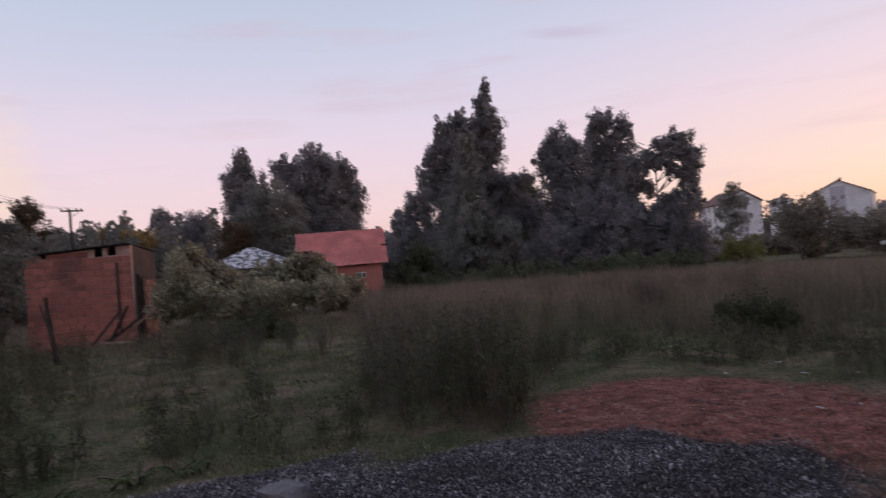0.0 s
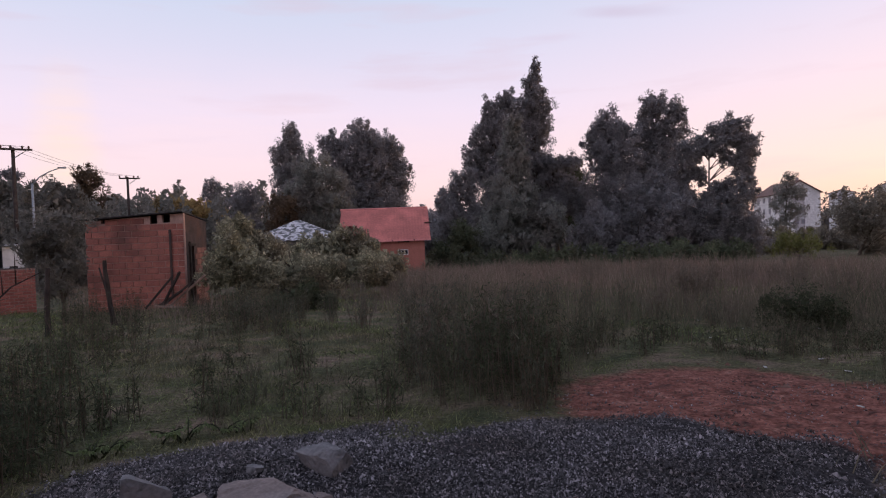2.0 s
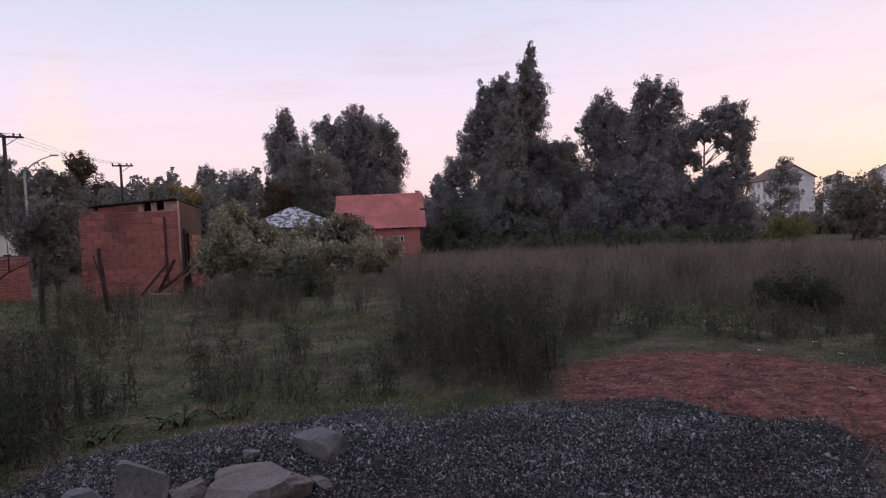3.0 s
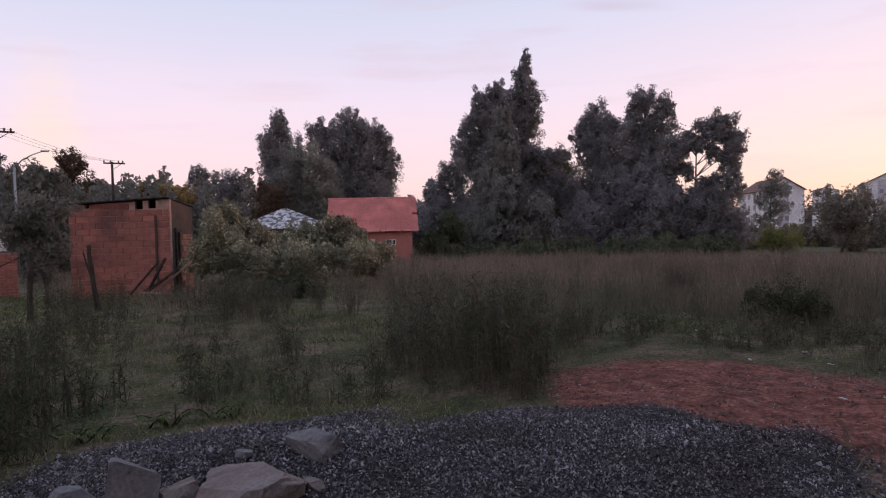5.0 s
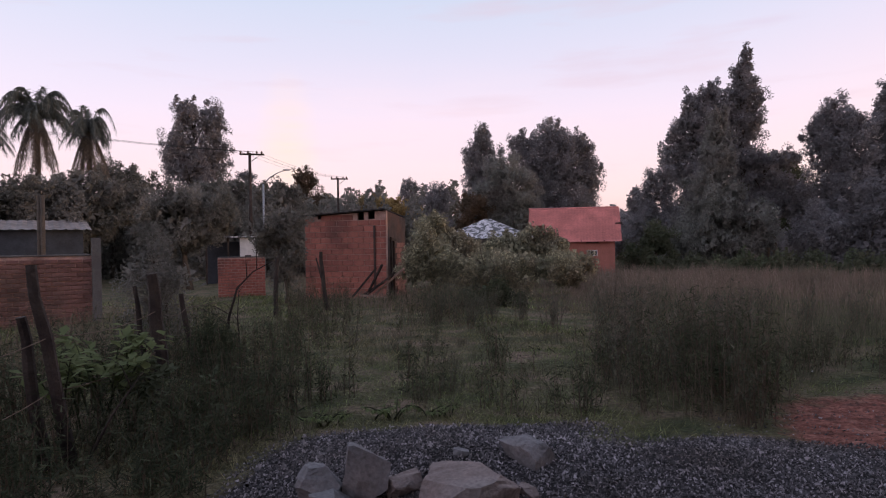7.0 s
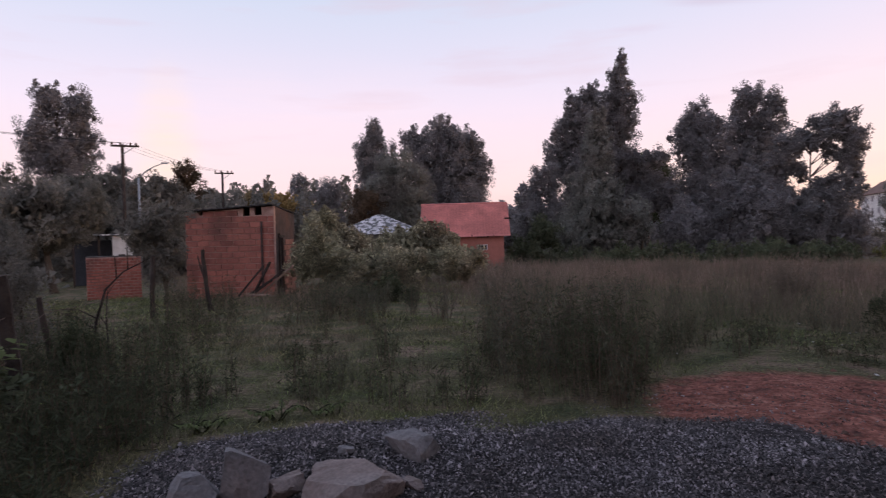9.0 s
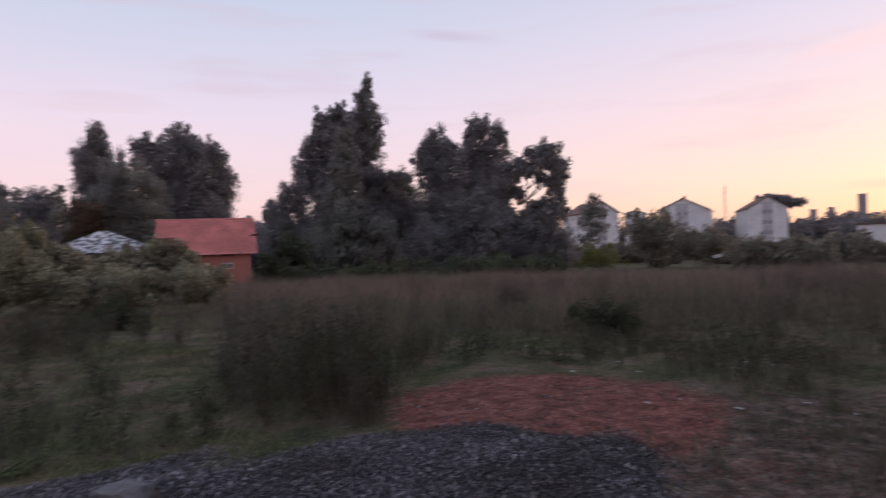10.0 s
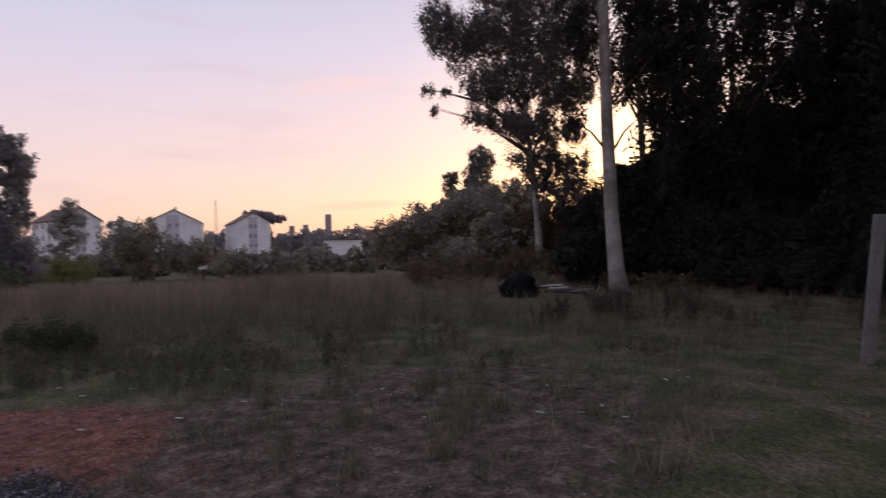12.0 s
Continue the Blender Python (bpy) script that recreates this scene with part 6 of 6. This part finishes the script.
boulder((-1.0, 3.36), (0.15, 0.07, 0.05), -40, "flat pale stone chip on the gravel", "pink_rock", 5, 35)


def scrap(at, size, yaw, label, mat="litter", tilt=6):
    bm = bmesh.new()
    add_box(bm, size, (0, 0, 0), None, min(size) * 0.2)
    for v in bm.verts:
        v.co += Vector(noise.noise_vector(v.co * 9 + Vector((at[0], at[1], 0)))) * min(size[0], size[1]) * 0.12
    ob = part("litter", bm, M[mat])
    ob.matrix_basis = pose(at[0], at[1], float(land(at[0], at[1])) + size[2] * 0.5 + 0.015, tilt, -tilt / 2, yaw)
    return tagged(ob, label, "litter", "litter on the field")


for i in range(48):
    a, r = radians(RNG.uniform(-84, -8)), RNG.uniform(5.6, 12.5)
    x, y = -math.sin(a) * r, math.cos(a) * r
    s = RNG.uniform(0.012, 0.035)
    scrap((x, y), (s * 2.2, s, 0.008), RNG.uniform(0, 180), "pale scrap of litter lying in the turf")

# debris pile by the big eucalyptus
def build_debris():
    at = (20.9, 8.9)
    z = float(land(*at))
    bag = bmesh.new()
    bmesh.ops.create_icosphere(bag, subdivisions=3, radius=0.5)
    for v in bag.verts:
        v.co += Vector(noise.noise_vector(v.co * 3)) * 0.16
        v.co = Vector((v.co.x * 1.1, v.co.y * 1.25, max(v.co.z, -0.3) * 0.85))
    ob = part("rubbish_bag", bag, M["black_plastic"], smooth=True)
    ob.matrix_basis = pose(20.3, 9.9, z + 0.34) @ Matrix.Scale(1.2, 4)
    tagged(ob, "full black plastic rubbish bag dumped on grass", "rubbish bag")
    for i, (dx, dy, l, w, yaw, mat) in enumerate(((0.0, -0.05, 0.75, 0.14, -58, "litter"), (-0.05, -0.3, 0.7, 0.09, -48, "litter"), (0.2, -0.9, 1.4, 0.10, -75, "old_wood"), (0.1, -0.5, 1.6, 0.12, -40, "old_wood"), (0.4, -0.2, 1.2, 0.3, -70, "tarp"), (0.2, -1.1, 1.0, 0.10, -20, "pale_wood"), (0.3, 0.4, 1.1, 0.14, -95, "old_wood"))):
        bm = bmesh.new()
        add_box(bm, (l, w, 0.05), (0, 0, 0), None, 0.008)
        p = part("board", bm, M[mat])
        p.matrix_basis = pose(at[0] + dx, at[1] + dy, z + (0.42 - 0.08 * i if i < 2 else 0.06 + 0.04 * i), RNG.uniform(-8, 8), RNG.uniform(-10, 10), yaw)
        tagged(p, "dumped board lying on a rubbish pile" if mat != "litter" else "pale dumped panel lying on a rubbish pile", "board", "dumped boards")


build_debris()

# timber and branches heaped before the shed
for i, (x, y, l, tilt, yaw, mat) in enumerate(((-9.2, 17.6, 1.3, 38, 200, "old_wood"), (-9.5, 17.7, 1.1, 25, 160, "old_wood"), (-9.0, 17.8, 1.4, -40, 10, "pale_wood"), (-9.3, 17.4, 0.9, 5, 20, "pale_wood"), (-9.7, 17.5, 1.2, -50, 30, "old_wood"), (-9.4, 17.6, 1.2, 60, 180, "old_wood"))):
    bm = bmesh.new()
    add_box(bm, (l, 0.09, 0.06), (0, 0, 0), None, 0.01)
    p = part("timber", bm, M[mat])
    p.matrix_basis = pose(x, y, float(land(x, y)) + 0.15 + 0.5 * l * abs(math.sin(radians(tilt))), 0, tilt, yaw)
    tagged(p, "charred timber heaped before the brick shed" if mat == "old_wood" else "pale stick of timber leaning by the shed", "timber", "timber heap")

# ---- apartment blocks and skyline ----


def apartment(at, yaw, w, depth, wall_h, rise, base, label, cols=((0.0,),), floors=4, side_windows=False):
    e = thing("apartment_block", pose(at[0], at[1], base, 0, 0, yaw), label, "apartment block", "apartment blocks")
    bm = bmesh.new()
    pts = [(-w / 2, 0), (w / 2, 0), (w / 2, wall_h), (0, wall_h + rise), (-w / 2, wall_h)]
    face = bm.faces.new([bm.verts.new((x, 0, z)) for x, z in pts])
    r = bmesh.ops.extrude_face_region(bm, geom=[face])
    bmesh.ops.translate(bm, verts=[v for v in r["geom"] if isinstance(v, bmesh.types.BMVert)], vec=(0, depth, 0))
    bmesh.ops.recalc_face_normals(bm, faces=bm.faces[:])
    part("wall", bm, M["white"], e)
    box_part("stair_band", (w * 0.26, 0.12, wall_h + rise * 0.55), (-w * 0.02, -0.05, (wall_h + rise * 0.55) / 2), M["grey_panel"], e, "grey recessed stair band", bevel=0)
    for sx in (-1, 1):
        bm = bmesh.new()
        a = math.atan2(rise, w / 2)
        ln = math.hypot(rise, w / 2) + 0.5
        add_box(bm, (ln, depth + 0.8, 0.16), (sx * (w / 4 + 0.1), depth / 2, wall_h + rise / 2 + 0.05), Matrix.Rotation(sx * a, 3, "Y"))
        part("roof", bm, M["apt_roof"], e)
    fh = wall_h / floors
    for k in range(floors):
        for x in (-w * 0.09, w * 0.06):
            f = box_part("window", (0.75, 0.05, 0.95), (x, -0.14, fh * k + fh * 0.6), M["far_wall"], e, bevel=0)
            box_part("pane", (0.6, 0.03, 0.8), (x, -0.175, fh * k + fh * 0.6), M["far_glass"], f, bevel=0)
        if side_windows:
            for j in range(4):
                f = box_part("window", (0.05, 1.2, 1.1), (-w / 2 - 0.03, 2 + j * depth / 4.5, fh * k + fh * 0.6), M["far_glass"], e, bevel=0)
    box_part("vent", (0.5, 0.5, 0.9), (0.3, 2, wall_h + rise + 0.3), M["far_wall"], e, bevel=0)
    return e


apartment((62.4, 127.6), -5, 7.6, 15, 9.5, 2.4, -1.8, "white four-storey apartment block with a gabled end", side_windows=True)
apartment((95.0, 147.0), -38, 12.0, 24, 10.7, 3.0, -1.8, "white gabled apartment block with a grey window band")
apartment((106.6, 129.9), -30, 8.4, 24, 10.0, 2.5, -1.8, "white apartment block with paired small windows")
apartment((112.0, 203.0), -30, 7.0, 16, 12.6, 1.0, -1.8, "distant pale apartment block behind trees")


def tower(at, w, h, label):
    e = thing("tower_block", pose(at[0], at[1], -2, 0, 0, -45), label, "tower block", "skyline towers")
    box_part("wall", (w, w, h + 2), (0, 0, (h + 2) / 2), M["far_wall"], e, bevel=0)
    for k in range(int(h // 3)):
        box_part("window", (w * 0.7, 0.1, 1.2), (0, -w / 2 - 0.05, 3.2 + 3 * k), M["far_glass"], e, bevel=0)


tower((430, 418), 6, 32, "slender tower block on the skyline")
tower((406, 442), 5, 21.5, "squat distant tower on the skyline")
tower((415, 433), 5, 22.5, "narrow distant tower on the skyline")


def radio_mast():
    e = thing("radio_mast", pose(177, 242, -2), "thin lattice radio mast on the skyline", "mast")
    s = 0.9
    part_tubes("mast", [tube([(x * s, y * s, 0), (x * 0.2, y * 0.2, 26)], [0.09, 0.05], 4) for x in (-1, 1) for y in (-1, 1)] + [tube([(-s * (1 - z / 30), 0, z), (s * (1 - z / 30), 0, z + 1.2)], [0.08, 0.08], 4) for z in range(2, 25, 2)], M["metal"], e)


radio_mast()
e = thing("long_building", pose(139.5, 129.3, -1.8, 0, 0, -47), "long low white building beyond the bushes", "building")
box_part("wall", (11.5, 8, 5.2), (0, 4, 2.6), M["white"], e, bevel=0)
box_part("roof", (12.2, 9, 0.3), (0, 4, 5.4), M["apt_roof"], e, bevel=0)
tree("tree", (124.7, 143.4), -41, [(-5.2, 11.4, 3.0, 1.0), (0.2, 10.1, 3.2, 1.2), (-2.5, 11.0, 2.6, 1.0)], "euc_dark", "flat-topped umbrella pine on the skyline", size=(0.9, 0.5), density=80, trunk_r=0.3)


# ---- near plants on the left ----
def leafy_plant(at, height, spread, n, label, leaf="green_leaf", length=0.16, width=0.06):
    """A soft plant with arching stems and paired broad leaves."""
    z0 = float(land(*at))
    e = thing("leafy_plant", pose(at[0], at[1], z0), label, "plant")
    ts, V = [], []
    for i in range(n):
        a = 2.4 * i
        out = spread * RNG.uniform(0.5, 1.1)
        h = height * RNG.uniform(0.65, 1.05)
        o = Vector((RNG.normal(), RNG.normal(), 0)) * spread * 0.35
        pts = [o * (1 - f * 0.3) + Vector((math.cos(a) * out * f, math.sin(a) * out * f, h * (1.9 * f - 1.0 * f * f))) for f in (0, 0.35, 0.7, 1.0)]
        ts.append(tube(pts, [0.009, 0.007, 0.005, 0.002], 4))
        for f in np.linspace(0.35, 1.0, 9):
            c = pts[1].lerp(pts[3], (f - 0.35) / 0.65)
            d = (pts[3] - pts[1]).normalized()
            s = d.cross(Vector((0, 0, 1))).normalized()
            for sgn in (-1, 1):
                t = (s * sgn + d * 0.5 + Vector((0, 0, -0.15)) + Vector(RNG.normal(size=3)) * 0.45).normalized()
                w = t.cross(Vector((0, 0, 1))).normalized() * width * 0.5
                V += [tuple(c), tuple(c + t * length * 0.5 + w), tuple(c + t * length + Vector((0, 0, -0.02))), tuple(c + t * length * 0.5 - w)]
    part_tubes("stem_tuft", ts, M["weed"], e)["kind"] = "stuff"
    V = np.array(V)
    part_np("foliage", V, np.arange(len(V)).reshape(-1, 4), M[leaf], e)["kind"] = "stuff"
    return e


leafy_plant((-4.85, 3.75), 0.95, 0.45, 17, "light green leafy plant growing by the fence", "fresh_leaf", 0.15, 0.085)
leafy_plant((-4.55, 4.1), 0.6, 0.4, 8, "low green leafy plant among weeds")
leafy_plant((-2.55, 4.75), 0.16, 0.22, 9, "fresh green broad-leaved weed at the gravel's edge", "fresh_leaf", 0.04, 0.022)
leafy_plant((-2.15, 4.95), 0.14, 0.2, 9, "green broad-leaved weed at the gravel's edge", "fresh_leaf", 0.036, 0.02)
leafy_plant((-2.95, 4.35), 0.15, 0.2, 9, "green broad-leaved weed beside the gravel", "fresh_leaf", 0.036, 0.02)


# ---- tufts, twigs and small growth on the bare side ----
def grass_tufts():
    X, Y, H, W = [], [], [], []
    for _ in range(420):
        a, r = radians(RNG.uniform(-84, 48)), 4.2 + 9.5 * RNG.random() ** 0.9
        x, y = -math.sin(a) * r, math.cos(a) * r
        red, brown = red_earth(np.array(x), np.array(y))
        if heap(np.array(x), np.array(y))[1] > 0.1 or red > 0.35 or (x < 0 and RNG.random() < 0.6):
            continue
        n = int(RNG.integers(25, 80))
        sp = RNG.uniform(0.05, 0.22)
        X.append(x + RNG.normal(size=n) * sp)
        Y.append(y + RNG.normal(size=n) * sp)
        H.append(RNG.uniform(0.08, 0.30, n) * RNG.uniform(0.6, 1.3))
        W.append(RNG.uniform(0.006, 0.012, n))
    blades(*(np.concatenate(v) for v in (X, Y, H, W)), 0.8, "green_grass", "grass_tufts", "scattered tufts of green and straw-coloured grass")


grass_tufts()
for i in range(26):
    a, r = radians(RNG.uniform(-82, -25)), RNG.uniform(5.0, 12.5)
    x, y = -math.sin(a) * r, math.cos(a) * r
    yaw, l = RNG.uniform(0, 6.28), RNG.uniform(0.15, 0.5)
    z = float(land(x, y))
    e = thing("twig", pose(x, y, z), "dry fallen twig lying on bare earth", "twig", "fallen twigs")
    d = Vector((math.cos(yaw), math.sin(yaw), 0)) * l
    pts = [Vector((0, 0, 0.012)), d * 0.5 + Vector((0.02, 0.01, 0.02)), d + Vector((0, 0, float(land(x + d.x, y + d.y)) - z + 0.012))]
    part_tubes("stick", [tube(pts, [0.008, 0.006, 0.003], 5)], M["dry_stem"], e)


def bare_branch(points, r, label, twigs=5):
    base = points[0]
    e = thing("bare_branch", Matrix.Translation(base), label, "branch")
    pts = [Vector(p) - Vector(base) for p in points]
    pts[0].z -= 0.15
    part_tubes("branch", [tube(pts, [r * (1 - 0.75 * i / (len(pts) - 1)) for i in range(len(pts))], 6)], M["old_wood"], e)
    for k in range(twigs):
        i = 1 + k % (len(pts) - 1)
        s = pts[i - 1].lerp(pts[i], RNG.random())
        q = s + Vector((RNG.normal() * 0.25, RNG.normal() * 0.25, RNG.uniform(0.05, 0.4)))
        part_tubes("side_twig", [tube([s, s.lerp(q, 0.5) + Vector((0, 0, 0.05)), q], [r * 0.45, r * 0.3, r * 0.12], 4)], M["old_wood"], e)


bare_branch([(-6.06, 6.75, 0.0), (-6.0, 6.8, 0.6), (-5.9, 6.86, 1.0), (-5.74, 7.0, 1.22), (-5.5, 7.2, 1.38)], 0.022, "arching bare dark branch beside the fence")
bare_branch([(-5.9, 6.9, 0.0), (-5.92, 6.88, 0.6), (-5.9, 6.9, 1.05)], 0.014, "thin bare stem beside the fence", 3)
bare_branch([(-3.95, 2.9, 0.2), (-3.81, 3.06, 0.45), (-3.68, 3.2, 0.72)], 0.012, "dry stalk leaning by the fence", 2)
bare_branch([(-8.6, 20.8, 0.0), (-8.3, 20.9, 0.35), (-7.8, 21.0, 0.55)], 0.03, "pale fallen branch in the shrubs", 3)
tree("shrub", (-5.6, 6.0), 43, [(0.0, 0.4, 0.24, 0.3), (-0.05, 0.15, 0.26, 0.22)], "weed", "small dense dark bush near the fence", "shrub", density=9000, size=(0.05, 0.02), trunk_r=0.015)
tree("shrub", (4.9, 10.3), -26, [(0.0, 0.25, 0.45, 0.3), (0.4, 0.15, 0.35, 0.25)], "weed", "low dark bush in the tall grass", "shrub", density=5000, size=(0.06, 0.025), trunk_r=0.02)
tree("shrub", (26.2, 15.2), -60, [(-2.2, 0.3, 1.5, 0.6), (0.2, 0.4, 1.5, 0.7), (2.2, 0.5, 1.4, 0.8)], "brown_leaf", "low brownish scrub before the slender eucalyptus", "shrub", density=700, size=(0.16, 0.06), trunk_r=0.03)
for at, rad, h, c in (((2.0, 8.6), 0.4, 0.45, 14), ((3.0, 8.5), 0.4, 0.4, 14), ((3.9, 8.2), 0.4, 0.5, 16), ((4.6, 7.2), 0.4, 0.45, 16), ((5.4, 7.6), 0.5, 0.45, 18), ((4.9, 6.6), 0.3, 0.5, 12), ((1.2, 8.6), 0.3, 0.5, 16), ((6.6, 5.6), 0.4, 0.35, 14), ((7.4, 3.6), 0.4, 0.3, 12), ((6.2, 8.2), 0.5, 0.5, 20), ((7.6, 6.8), 0.5, 0.5, 20)):
    weed_clump(at, rad, h, c, "sparse upright dry weeds at the field's edge")


def wooden_pole():
    at = (-20.4, 14.5)
    z = slope(*at)
    e = thing("wooden_pole", pose(at[0], at[1], z), "weathered double timber pole behind the brick wall", "pole")
    for dx in (-0.08, 0.09):
        part_tubes("pole", [tube([(dx, 0, -0.2), (dx, 0, 1.8), (dx + 0.02, 0, 3.4 - z)], [0.075, 0.075, 0.07], 8)], M["dark_bark"], e)


wooden_pole()

for at, rad, h, c in (((-4.2, 3.6), 0.5, 0.5, 60), ((-3.9, 4.6), 0.5, 0.6, 60), ((-4.9, 5.3), 0.5, 0.7, 60), ((-5.5, 4.2), 0.6, 0.8, 70), ((-5.9, 5.4), 0.6, 0.8, 60), ((-3.5, 3.3), 0.4, 0.4, 46), ((-4.4, 2.6), 0.45, 0.55, 60), ((-5.2, 3.0), 0.6, 0.8, 70), ((-6.6, 5.0), 0.8, 0.9, 80), ((-3.2, 2.7), 0.4, 0.35, 40), ((-3.8, 2.1), 0.5, 0.4, 50), ((-6.4, 3.4), 0.8, 0.9, 80), ((-7.4, 7.2), 0.8, 0.9, 70)):
    weed_clump(at, rad, h, c, "dense dark green weeds along the old fence", "fence_weed")


# stands in for a small white object of unknown kind; the post is added
def white_board():
    at = (26.1, 36.6)
    z = slope(*at)
    e = thing("white_object", pose(at[0], at[1], z, 0, 0, -36), "unidentified small white object, drawn as a board on a post", "sign")
    box_part("post", (0.07, 0.07, 1.3), (0, 0.05, 0.6), M["old_wood"], e)
    box_part("board", (0.55, 0.04, 0.22), (0, 0, 1.15), M["litter"], e, "white panel standing in for the object", turn=Matrix.Rotation(radians(-12), 3, "Y"))


white_board()
